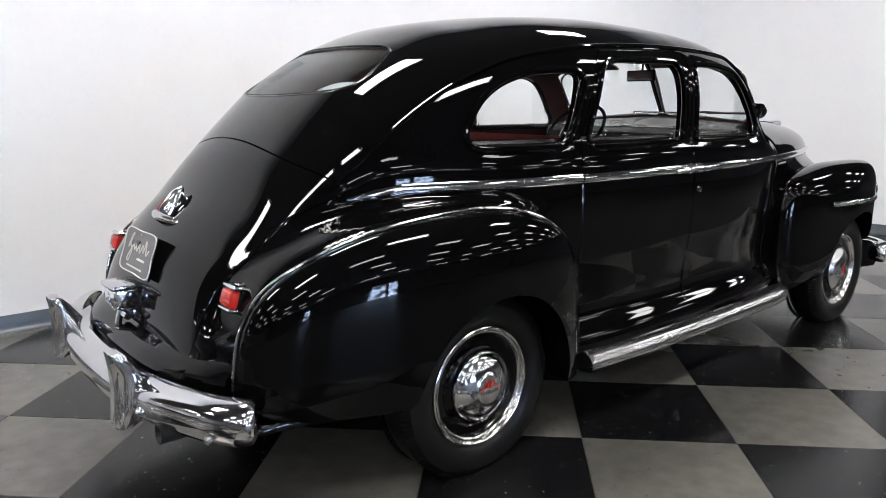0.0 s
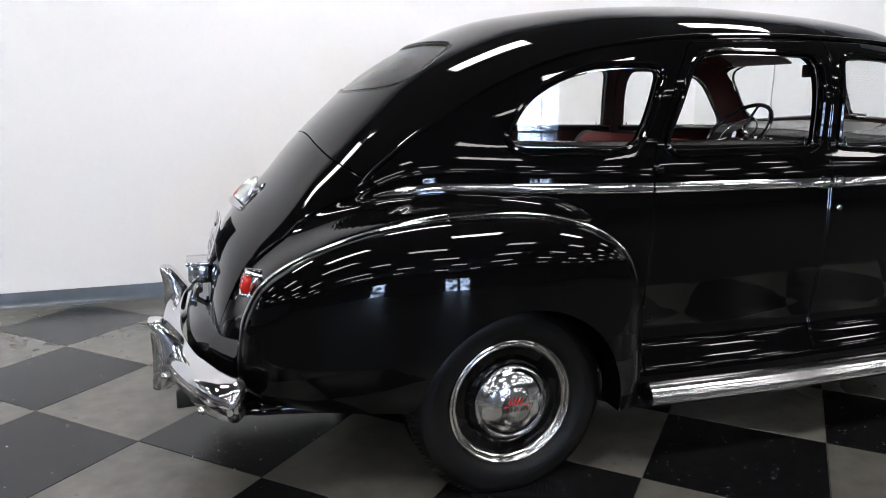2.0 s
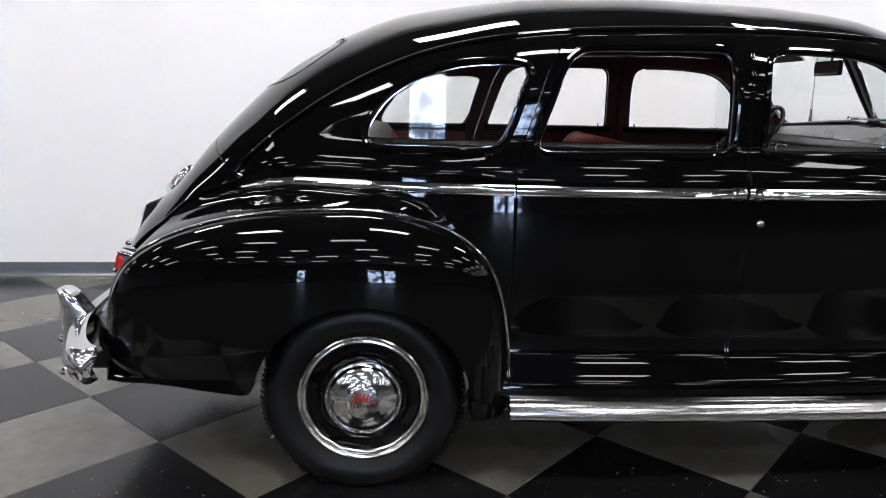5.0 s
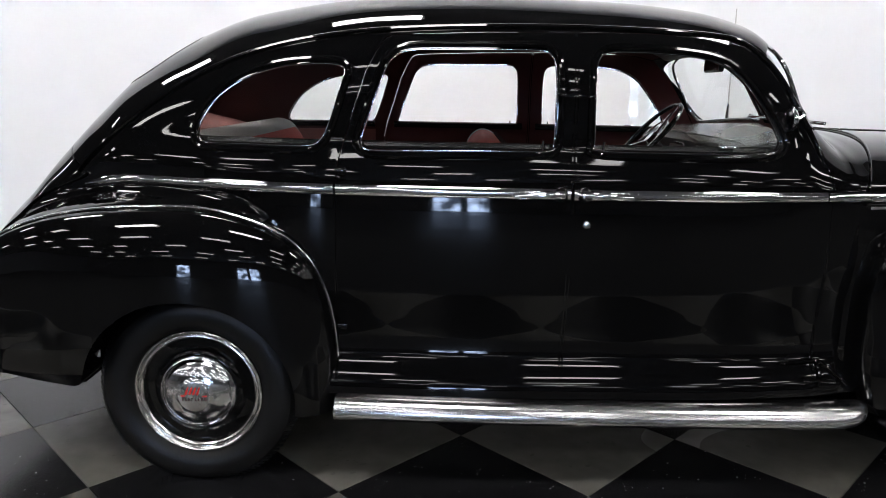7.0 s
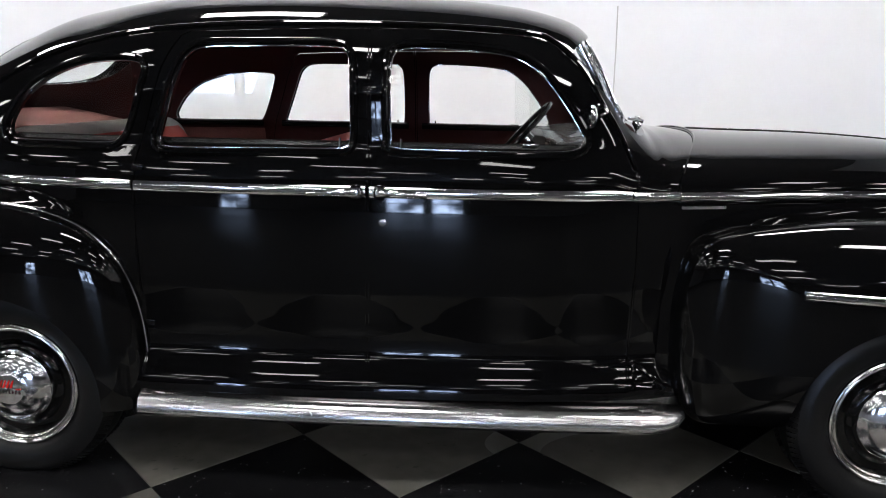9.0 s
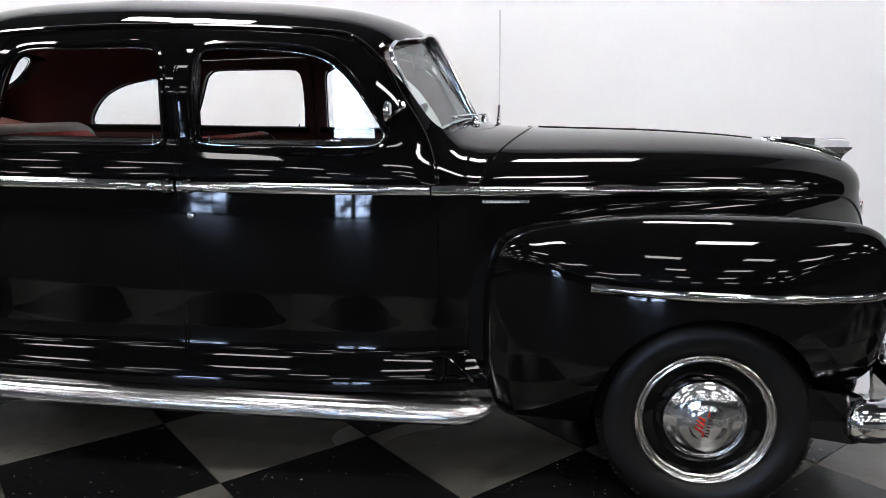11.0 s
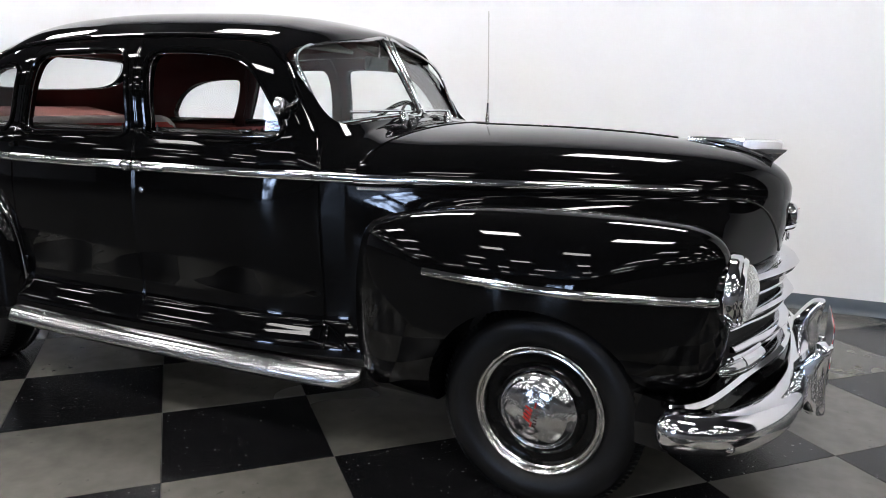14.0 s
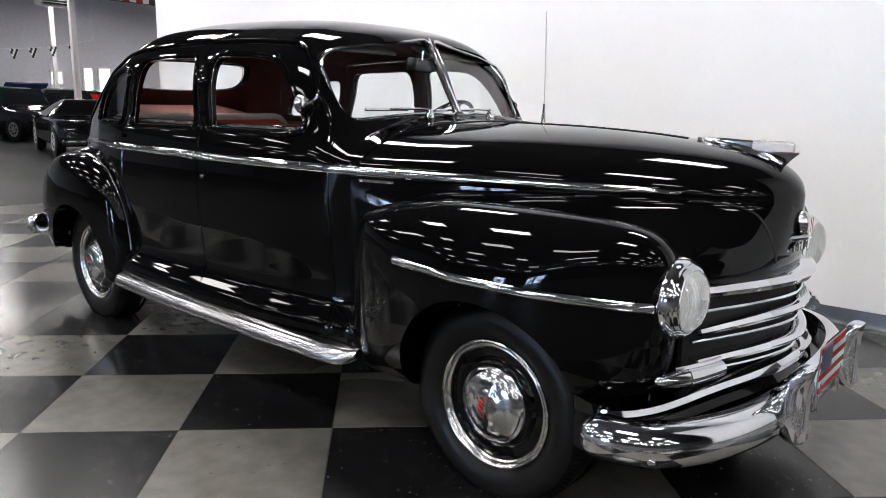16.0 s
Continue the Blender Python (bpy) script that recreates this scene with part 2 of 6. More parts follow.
def circle(r, n=10, r2=None):
    return [(r * math.cos(2 * math.pi * k / n), (r2 or r) * math.sin(2 * math.pi * k / n)) for k in range(n)]


def tube(path, r, n=8, closed=False, up=(0, 0, 1), scale=None):
    return sweep(circle(r, n), path, up, scale, closed)


def lathe(profile, centre, axis="y", n=48, hoop=False):
    """Rings of (radius, height along the axis) about a centre."""
    verts = []
    for r, h in profile:
        for k in range(n):
            a = 2 * math.pi * k / n
            c, s = r * math.cos(a), r * math.sin(a)
            v = {"x": (h, c, s), "y": (c, h, s), "z": (c, s, h)}[axis]
            verts.append((centre[0] + v[0], centre[1] + v[1], centre[2] + v[2]))
    faces = grid_faces(len(profile), n, hoop, True)
    if hoop:
        return verts, faces
    if profile[0][0] > 1e-4:
        faces.append(tuple(range(n)))
    if profile[-1][0] > 1e-4:
        faces.append(tuple(range((len(profile) - 1) * n, len(profile) * n)))
    return verts, faces


def prism(poly, y0, y1, axis="y"):
    """A polygon (x, z) pushed from y0 to y1; with axis x a polygon (y, z)."""
    n = len(poly)
    put = (lambda a, b, c: (a, c, b)) if axis == "y" else ((lambda a, b, c: (c, a, b)) if axis == "x" else (lambda a, b, c: (a, b, c)))
    verts = [put(a, b, y0) for a, b in poly] + [put(a, b, y1) for a, b in poly]
    faces = [tuple(range(n))[::-1], tuple(range(n, 2 * n))] + [(i, (i + 1) % n, n + (i + 1) % n, n + i) for i in range(n)]
    return verts, faces


def box(size, centre=(0, 0, 0), bevel=0.0, segments=2):
    bm = bmesh.new()
    bmesh.ops.create_cube(bm, size=1.0, matrix=Matrix.Translation(centre) @ Matrix.Diagonal((*size, 1)))
    if bevel:
        bmesh.ops.bevel(bm, geom=bm.edges[:], offset=bevel, segments=segments, affect="EDGES", profile=0.5)
    bm.verts.ensure_lookup_table()
    verts, faces = [tuple(v.co) for v in bm.verts], [tuple(v.index for v in f.verts) for f in bm.faces]
    bm.free()
    return verts, faces


def joined(*pieces):
    verts, faces = [], []
    for v, f in pieces:
        k = len(verts)
        verts += list(v)
        faces += [tuple(i + k for i in g) for g in f]
    return verts, faces


def turned(piece, m):
    v, f = piece
    return [tuple(m @ Vector(p)) for p in v], f


def mirrored(piece):
    v, f = piece
    return [(p[0], -p[1], p[2]) for p in v], [g[::-1] for g in f]


def raw(piece, name="work"):
    me = bpy.data.meshes.new(name)
    me.from_pydata([tuple(map(float, p)) for p in piece[0]], [], [tuple(map(int, g)) for g in piece[1]])
    bm = bmesh.new()
    bm.from_mesh(me)
    bmesh.ops.recalc_face_normals(bm, faces=bm.faces)
    bm.to_mesh(me)
    bm.free()
    return me


def carve(me, cutter, how="DIFFERENCE"):
    """The mesh cut by, or kept within, another one."""
    a, b = new("work_a", me), new("work_b", cutter)
    mod = a.modifiers.new("cut", "BOOLEAN")
    mod.object, mod.operation, mod.solver = b, how, "EXACT"
    bpy.context.view_layer.update()
    out = bpy.data.meshes.new_from_object(a.evaluated_get(bpy.context.evaluated_depsgraph_get()))
    bpy.data.objects.remove(a), bpy.data.objects.remove(b)
    return out


def flipped(me):
    """The mirror image of a mesh in the plane y = 0."""
    out = me.copy()
    bm = bmesh.new()
    bm.from_mesh(out)
    for v in bm.verts:
        v.co.y = -v.co.y
    bmesh.ops.reverse_faces(bm, faces=bm.faces)
    bm.to_mesh(out)
    bm.free()
    return out


# ---- setting: floor, walls, ceiling, lamps ----
S, TURN = 0.609, radians(46.0)
U, V = Vector((math.cos(TURN), math.sin(TURN))), Vector((-math.sin(TURN), math.cos(TURN)))
XMIN, XMAX, YMIN, YMAX = -5.15, 6.5, -2.0, 2.40
END_Y, FAR_EAST = 0.0, 25.0
WALL_X0 = -4.53
wall_y = lambda x: 2.165 + 0.0367 * (x + 1.6)
FAR_X, FAR_Y0, FAR_Y1, HIGH = -27.0, -26.0, 15.0, 5.2


def slab(name, x0, x1, y0, y1, z0, z1, mat, label="", category="", kind="structure", bevel=0.0):
    ob = obj(name, *box((x1 - x0, y1 - y0, z1 - z0), ((x0 + x1) / 2, (y0 + y1) / 2, (z0 + z1) / 2), bevel), mat, smooth=False)
    return tagged(ob, label, category, kind=kind)


def clipped(poly, axis, limit, keep_less):
    out = []
    for i, a in enumerate(poly):
        b = poly[(i + 1) % len(poly)]
        ina, inb = ((a[axis] <= limit) == keep_less), ((b[axis] <= limit) == keep_less)
        if ina:
            out.append(a)
        if ina != inb:
            t = (limit - a[axis]) / (b[axis] - a[axis])
            out.append((a[0] + t * (b[0] - a[0]), a[1] + t * (b[1] - a[1])))
    return out


CONCRETE = material("polished_grey_floor", (0.020, 0.020, 0.021), 0.40, spec=0.16, vary=0.2, scale=3)
floor = slab("floor", FAR_X, FAR_EAST, FAR_Y0, FAR_Y1, -0.2, -0.003, CONCRETE, "polished grey showroom floor with a checkered tile area", "floor")

corners = [(WALL_X0, wall_y(WALL_X0)), (XMAX + 0.2, wall_y(XMAX + 0.2)), (XMAX + 0.2, wall_y(XMAX + 0.2) + 0.16), (WALL_X0, wall_y(WALL_X0) + 0.16)]
tagged(obj("wall_north", [(x, y, z) for z in (-0.003, HIGH) for x, y in corners], [(3, 2, 1, 0), (4, 5, 6, 7)] + [(k, (k + 1) % 4, 4 + (k + 1) % 4, 4 + k) for k in range(4)], WALL, smooth=False),
       "smooth white painted partition wall behind the car", "wall", kind="structure")
slab("wall_east", XMAX, XMAX + 0.198, END_Y, wall_y(XMAX) - 0.001, -0.003, HIGH, WALL, "white painted end partition wall", "wall")
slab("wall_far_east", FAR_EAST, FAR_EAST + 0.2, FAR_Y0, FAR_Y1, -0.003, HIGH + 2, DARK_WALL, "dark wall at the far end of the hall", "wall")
slab("wall_west", FAR_X - 0.2, FAR_X, FAR_Y0, FAR_Y1, -0.003, HIGH + 2, HALL_WALL, "grey wall at the far end of the hall", "wall")
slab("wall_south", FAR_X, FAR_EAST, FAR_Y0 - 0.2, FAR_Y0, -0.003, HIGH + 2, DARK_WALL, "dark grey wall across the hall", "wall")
slab("wall_back", FAR_X, FAR_EAST, FAR_Y1, FAR_Y1 + 0.2, -0.003, HIGH + 2, HALL_WALL, "grey wall of the far hall", "wall")
slab("ceiling", FAR_X, FAR_EAST, FAR_Y0, FAR_Y1, HIGH, HIGH + 0.15, CEILING, "dark open ceiling of the showroom", "ceiling")

# vinyl cove base with its rounded toe
cove = [(0, 0), (0.028, 0), (0.027, 0.004), (0.016, 0.010), (0.008, 0.022), (0.006, 0.04), (0.006, 0.098), (0.004, 0.102), (0, 0.102)]


def cove_run(name, a, b):
    ob = obj(name, *sweep([(p[0], p[1]) for p in cove], [a, b]), COVE, smooth=True)
    return tagged(ob, "dark blue-grey vinyl cove base along the wall", "baseboard", kind="structure")


cove_run("baseboard", (WALL_X0, wall_y(WALL_X0), -0.002), (XMAX - 0.001, wall_y(XMAX), -0.002))
cove_run("baseboard", (XMAX, wall_y(XMAX), -0.002), (XMAX, END_Y, -0.002))


def strip_light(length=1.30, wide=0.55, glow=TUBE):
    """A suspended fluorescent fixture: sheet-metal tray, four tubes under a clear lens, two hanging rods."""
    t = thing("ceiling_light", (0, 0, 0), "white suspended fluorescent ceiling fixture with glowing lens", "lamp", "ceiling lamps")
    tray = [(-wide / 2, 0.0), (-wide / 2, 0.02), (-0.05, 0.06), (0.05, 0.06), (wide / 2, 0.02), (wide / 2, 0.0)]
    obj("tray", *sweep(tray, [(-length / 2, 0, 0), (length / 2, 0, 0)]), WHITE, t, smooth=False)
    obj("diffuser", *box((length - 0.03, wide - 0.03, 0.02), (0, 0, -0.011), 0.006, 1), glow, t, "glowing lens", smooth=False)
    for x in (-0.4, 0.4):
        obj("rod", *tube([(x, 0, 0.05), (x, 0, 0.455)], 0.006, 6, up=(0, 1, 0)), STEEL, t)
    return t


lamp = strip_light()
dim = strip_light(glow=TUBE_WEAK)
used = set()


def hang(kind, x, y):
    if kind in used:
        copy_thing(kind, pose(x, y, HIGH - 0.45))
    else:
        kind.matrix_basis = pose(x, y, HIGH - 0.45)
        used.add(kind)


for n, y in enumerate((0.6, -3.3, -6.6, -10.4, -14.6, -19.4)):
    for k in range(-2, 9):
        x = -7.6 + 3.7 * k + (0.0, 0.9, -0.6)[n % 3]
        if (n > 0 or -8 < x < 6.4) and x < 22:
            hang(lamp if n < 2 and -6 < x < 5.2 else dim, x, y)
for x in (-12.5, -17.5, -22.5):
    for y in (3.8, 8.2, 12.6):
        hang(dim if x > -15 and y < 5 else lamp, x, y)


def tile_floor():
    """Checkered vinyl: whole tiles share one mesh a colour, tiles cut at the walls have their own."""
    h, e = S / 2 - 0.0008, 0.0015
    shared = {}
    for shade, mat in ((0, TILE_LIGHT), (1, TILE_DARK)):
        v = [(sx * h, sy * h, -0.003) for sx, sy in ((-1, -1), (1, -1), (1, 1), (-1, 1))]
        v += [(sx * (h - e), sy * (h - e), 0.0) for sx, sy in ((-1, -1), (1, -1), (1, 1), (-1, 1))]
        me = bpy.data.meshes.new("tile")
        me.from_pydata(v, [], [(4, 5, 6, 7)] + [(k, (k + 1) % 4, 4 + (k + 1) % 4, 4 + k) for k in range(4)])
        me.materials.append(mat)
        shared[shade] = me
    for i in range(-30, 31):
        for j in range(-30, 31):
            c = U * (-0.2659 + (i + 0.5) * S) + V * (0.2866 + (j + 0.5) * S)
            if not (XMIN - 0.5 < c.x < XMAX + 0.5 and YMIN - 0.5 < c.y < YMAX + 0.5):
                continue
            shade = (i + j) % 2
            corners = [c + U * (a * h) + V * (b * h) for a, b in ((-1, -1), (1, -1), (1, 1), (-1, 1))]
            if all(XMIN < p.x < XMAX and YMIN < p.y < YMAX for p in corners):
                ob = new("tile", shared[shade])
                ob.matrix_basis = Matrix.Translation((c.x, c.y, random.uniform(-0.0003, 0.0003))) @ Matrix.Rotation(TURN, 4, "Z")
            else:
                poly = [(p.x, p.y) for p in corners]
                for axis, limit, less in ((0, XMIN, False), (0, XMAX, True), (1, YMIN, False), (1, YMAX, True)):
                    poly = clipped(poly, axis, limit, less) if len(poly) > 2 else []
                if len(poly) < 3:
                    continue
                n = len(poly)
                me = bpy.data.meshes.new("tile")
                me.from_pydata([(x, y, -0.003) for x, y in poly] + [(x, y, 0.0) for x, y in poly], [],
                               [tuple(range(n, 2 * n))] + [(k, (k + 1) % n, n + (k + 1) % n, n + k) for k in range(n)])
                me.materials.append(TILE_DARK if shade else TILE_LIGHT)
                ob = new("tile", me)
            ob.parent = floor


# ---- the sedan: measures ----
# x runs from the rear axle to the front, y to the left, z up from the floor
BASE = 2.985
top_z = pchip((-0.965, 0.50), (-0.952, 0.64), (-0.928, 0.745), (-0.882, 0.855), (-0.81, 0.942), (-0.73, 1.018), (-0.61, 1.162), (-0.46, 1.310),
              (-0.31, 1.436), (-0.10, 1.552), (0.15, 1.637), (0.50, 1.680), (0.95, 1.700), (1.40, 1.690), (1.70, 1.665), (1.85, 1.632),
              (1.92, 1.607), (1.955, 1.580), (2.05, 1.43), (2.14, 1.287), (2.18, 1.247), (2.30, 1.236), (2.42, 1.228), (2.80, 1.222),
              (3.10, 1.208), (3.30, 1.189), (3.45, 1.166), (3.55, 1.136), (3.61, 1.102), (3.645, 1.065), (3.66, 1.03))
belt_w = pchip((-0.965, 0.36), (-0.95, 0.47), (-0.90, 0.54), (-0.80, 0.557), (-0.60, 0.555), (-0.45, 0.578), (-0.30, 0.632), (-0.10, 0.69),
               (0.10, 0.742), (0.48, 0.792), (0.90, 0.80), (1.28, 0.79), (1.70, 0.772), (2.05, 0.728), (2.23, 0.688), (2.60, 0.592),
               (3.0, 0.465), (3.2, 0.39), (3.37, 0.315), (3.48, 0.252), (3.56, 0.195), (3.62, 0.125), (3.65, 0.055), (3.66, 0.012))
belt_z = pchip((-0.965, 0.42), (-0.80, 0.70), (-0.60, 0.88), (-0.45, 0.98), (-0.30, 1.03), (-0.10, 1.04), (2.2, 1.03), (3.66, 1.015))
power = pchip((-0.965, 2.0), (-0.6, 2.10), (-0.3, 2.35), (0.2, 2.75), (0.6, 3.45), (1.5, 3.15), (1.85, 3.0), (1.94, 2.7), (2.01, 2.45), (2.07, 2.2), (2.2, 2.3), (2.6, 2.5), (3.66, 2.2))
LOW = 0.36
side_w = pchip((0.36, 1.0470), (0.385, 1.0440), (0.41, 1.0348), (0.435, 1.0183), (0.455, 1.0026), (0.48, 0.9861), (0.51, 0.9751), (0.53, 0.9724), (0.56, 0.9715), (0.62, 0.9755), (0.75, 0.989), (0.90, 0.999), (1.05, 1.0))


# the shoulder that rolls in from the belt to the window sills
roll = pchip((-0.55, 0.0), (-0.35, 0.010), (-0.25, 0.0125), (-0.15, 0.0120), (-0.07, 0.0080), (0.0, 0.0025), (0.03, -0.0005), (0.07, -0.007), (0.105, -0.019), (0.13, -0.030), (0.155, -0.037), (0.20, -0.041), (0.30, -0.042), (0.7, -0.042))
reach = pchip((-0.45, 0.0), (-0.05, 0.75), (0.25, 1.0), (1.85, 1.0), (2.05, 0.6), (2.19, 0.0))


# the roof's full shoulders over the doors
hump = pchip((0.0, 0.0), (0.25, 0.24), (0.5, 0.66), (0.72, 1.0), (0.88, 0.70), (1.0, 0.0))
hump_w = pchip((-0.62, 0.0), (-0.35, 0.005), (-0.05, 0.017), (0.25, 0.024), (0.6, 0.026), (1.25, 0.034), (1.6, 0.026), (1.85, 0.006), (2.0, 0.0))


def shoulder(x, z):
    zb = belt_z(x)
    crown = 0.004 * np.maximum(0.0, 1 - ((x - 1.237) / 0.066) ** 2) * np.clip((z - zb - 0.12) / 0.08, 0, 1)
    u = np.clip((z - zb) / (top_z(x) - zb), 0, 1)
    return reach(x) * roll(z - zb) * (1 - u**2) + hump_w(x) * hump(u) + crown * (1 - u**4)


# the body spreads out to meet the rear fender along this line
bead_z = pchip((-0.93, 0.45), (-0.879, 0.48), (-0.87, 0.58), (-0.847, 0.68), (-0.82, 0.735), (-0.782, 0.78), (-0.715, 0.83), (-0.635, 0.87), (-0.55, 0.903), (-0.427, 0.935), (-0.166, 0.966), (0.067, 0.963),
               (0.27, 0.908), (0.385, 0.82), (0.443, 0.695), (0.472, 0.54))
bead_y = pchip((-0.93, 0.64), (-0.88, 0.65), (-0.78, 0.662), (-0.70, 0.685), (-0.60, 0.715), (-0.45, 0.742), (-0.2, 0.762), (0.07, 0.776), (0.27, 0.786), (0.47, 0.786))
bead_fade = pchip((-0.925, 0.0), (-0.885, 1.0), (0.30, 1.0), (0.47, 0.0))


def plain_y(x, z):
    zb, w, n = belt_z(x), belt_w(x), power(x)
    u = np.clip((z - zb) / (top_z(x) - zb), 0, 1)
    return np.where(z > zb, w * (1 - u**n) ** (1 / n), w * side_w(1.05 - (zb - z) * 0.69 / np.maximum(zb - LOW, 0.05))) + shoulder(x, z)


def flare(x, z):
    zf = bead_z(x)
    return bead_fade(x) * np.maximum(0.0, bead_y(x) - plain_y(x, zf)) * 1.1 / (1 + np.exp((z - zf - 0.022) / 0.0095))


def side_y(x, z):
    """Half the body's width at a place on its side."""
    return plain_y(x, z) + flare(x, z)


def section(x, inset=0.0, low=LOW, up=34, down=56):
    """A closed ring across the body at x: right sill, over the roof, left sill."""
    zb, w, zt, n = float(belt_z(x)), float(belt_w(x)), float(top_z(x)), float(power(x))
    low = min(low, zb - 0.05)
    half = []
    for k in range(down):
        z = low + (zb - low) * k / down
        s = float(side_w(1.05 - (zb - z) * 0.69 / max(zb - LOW, 0.05)))
        half.append((w * s - inset + float(shoulder(x, z)) + float(flare(x, z)), z))
    for k in range(up + 15):
        a = 0.5 * math.pi * (0.30 * k / 20 if k < 21 else 0.30 + 0.70 * (k - 20) / (up - 6))
        c, s = math.cos(a), math.sin(a)
        y, z = (w - inset) * max(c, 0.0) ** (2 / n), zb + (zt - zb - inset) * s ** (2 / n)
        half.append((max(y + float(shoulder(x, z)) + float(flare(x, z)) * min(1.0, 3 * c), 0.0), z))
    right = [(x, -y, z) for y, z in half]
    left = [(x, y, z) for y, z in half[:-1]][::-1]
    return right + left


def stations(a, b, step):
    n = max(2, int(round((b - a) / step)))
    return [a + (b - a) * k / n for k in range(n + 1)]


xs = [-0.965, -0.962, -0.957, -0.95, -0.94, -0.925, -0.905, -0.88, -0.85] + stations(-0.83, -0.42, 0.0125) + stations(-0.39, 1.14, 0.03) + stations(1.165, 1.315, 0.0125) + stations(1.34, 1.86, 0.03) + stations(1.88, 2.2, 0.016) + stations(2.22, 2.42, 0.04)
outer = loft([section(x, 0.006 if x > 2.205 else 0.0) for x in xs])
inner = loft([section(x, 0.035, 0.42) for x in stations(-0.62, 2.13, 0.05)])
shell = raw(outer)
core = raw(inner)
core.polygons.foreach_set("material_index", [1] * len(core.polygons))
hollow = carve(shell, core)

# outlines of the openings, seen from the side (x, z)
REAR_WIN = spline([(0.578, 1.166), (0.556, 1.19), (0.566, 1.23), (0.592, 1.305), (0.63, 1.41), (0.658, 1.455), (0.715, 1.480), (0.885, 1.485), (1.11, 1.487), (1.157, 1.472),
                   (1.172, 1.435), (1.177, 1.33), (1.176, 1.20), (1.159, 1.176), (1.11, 1.170), (0.89, 1.168), (0.70, 1.164)], 5, True)
FRONT_WIN = spline([(1.318, 1.176), (1.302, 1.21), (1.298, 1.40), (1.307, 1.463), (1.342, 1.484), (1.43, 1.487), (1.58, 1.480), (1.695, 1.460), (1.775, 1.410), (1.845, 1.327),
                    (1.907, 1.232), (1.911, 1.198), (1.880, 1.178), (1.785, 1.171), (1.55, 1.171)], 5, True)
QUARTER = spline([(0.045, 1.174), (0.010, 1.192), (0.012, 1.235), (0.075, 1.322), (0.17, 1.384), (0.29, 1.422), (0.415, 1.434), (0.488, 1.430), (0.508, 1.412),
                  (0.497, 1.37), (0.458, 1.25), (0.425, 1.19), (0.37, 1.172), (0.20, 1.172)], 5, True)
SEAM_R = [(0.478, 0.385), (0.478, 0.70), (0.480, 1.04), (0.484, 1.12), (0.502, 1.19), (0.525, 1.26), (0.572, 1.41), (0.605, 1.475), (0.632, 1.515), (0.66, 1.528)]
REAR_DOOR = SEAM_R + [(0.95, 1.540), (1.231, 1.545), (1.235, 1.04), (1.226, 0.385)]
FRONT_DOOR = [(1.232, 0.385), (1.241, 1.04), (1.237, 1.545), (1.45, 1.548), (1.62, 1.540), (1.72, 1.533), (1.81, 1.512), (1.90, 1.435), (1.98, 1.32), (2.04, 1.22), (2.08, 1.14), (2.095, 1.04),
              (2.10, 0.80), (2.10, 0.385)]


def arch(x, r, back=0.0):
    """The wheel opening in side view, open to below."""
    pts = [(x + r, 0.0)] + [(x + r * math.cos(a), 0.345 + r * math.sin(a)) for a in np.linspace(0, math.pi, 25)]
    return pts + [(x - r - back * 0.5, 0.30), (x - r - back, 0.0)]


# windscreen: two flat panes meeting at the middle
WS = [Vector((2.148, 0, 1.266)), Vector((1.958, 0, 1.580)), Vector((1.893, -0.55, 1.50)), Vector((2.056, -0.552, 1.236))]
ws_n = (WS[1] - WS[0]).cross(WS[3] - WS[0]).normalized()
if ws_n.x < 0:
    ws_n = -ws_n
PANE = spline([(-0.014, 1.272), (-0.014, 1.42), (-0.014, 1.568), (-0.15, 1.561), (-0.30, 1.546), (-0.43, 1.529), (-0.53, 1.506), (-0.585, 1.482), (-0.612, 1.445), (-0.610, 1.40),
               (-0.603, 1.33), (-0.590, 1.265), (-0.565, 1.236), (-0.49, 1.239), (-0.30, 1.256), (-0.15, 1.266)], 4, True)
PANE[:, 0] = np.minimum(PANE[:, 0], -0.012)
BACK_WIN = (0, 0.036) + np.array((0.93, 1.0)) * spline([(-0.36, 1.325), (-0.43, 1.345), (-0.445, 1.385), (-0.41, 1.45), (-0.35, 1.487), (-0.20, 1.497), (0, 1.499), (0.20, 1.497), (0.35, 1.487), (0.41, 1.45), (0.445, 1.385),
                   (0.43, 1.345), (0.36, 1.325), (0.18, 1.315), (0, 1.312), (-0.18, 1.315)], 4, True)
LID = [(-0.30, 0.44), (0.30, 0.44), (0.44, 0.51), (0.478, 0.60), (0.487, 0.68), (0.487, 0.75), (0.508, 0.82), (0.522, 0.88), (0.520, 0.92), (0.526, 0.96), (0.548, 1.0), (0.572, 1.03), (0.583, 1.052), (0.53, 1.095), (0.435, 1.13), (0.30, 1.165), (0.15, 1.19), (0, 1.198)]
LID_POLY = spline([(y, z) for y, z in LID] + [(-y, z) for y, z in LID[::-1][1:]][:-2], 3, True)


def grown(poly, d):
    p = np.array(poly, float)
    c = p.mean(0)
    t = np.roll(p, -1, 0) - np.roll(p, 1, 0)
    n = np.stack([t[:, 1], -t[:, 0]], 1)
    n /= np.linalg.norm(n, axis=1)[:, None] + 1e-9
    if ((p - c) * n).sum() < 0:
        n = -n
    return p + d * n


def both_sides(poly, y0=0.30, y1=1.2):
    return [prism(poly, -y1, -y0), prism(poly, y0, y1)]


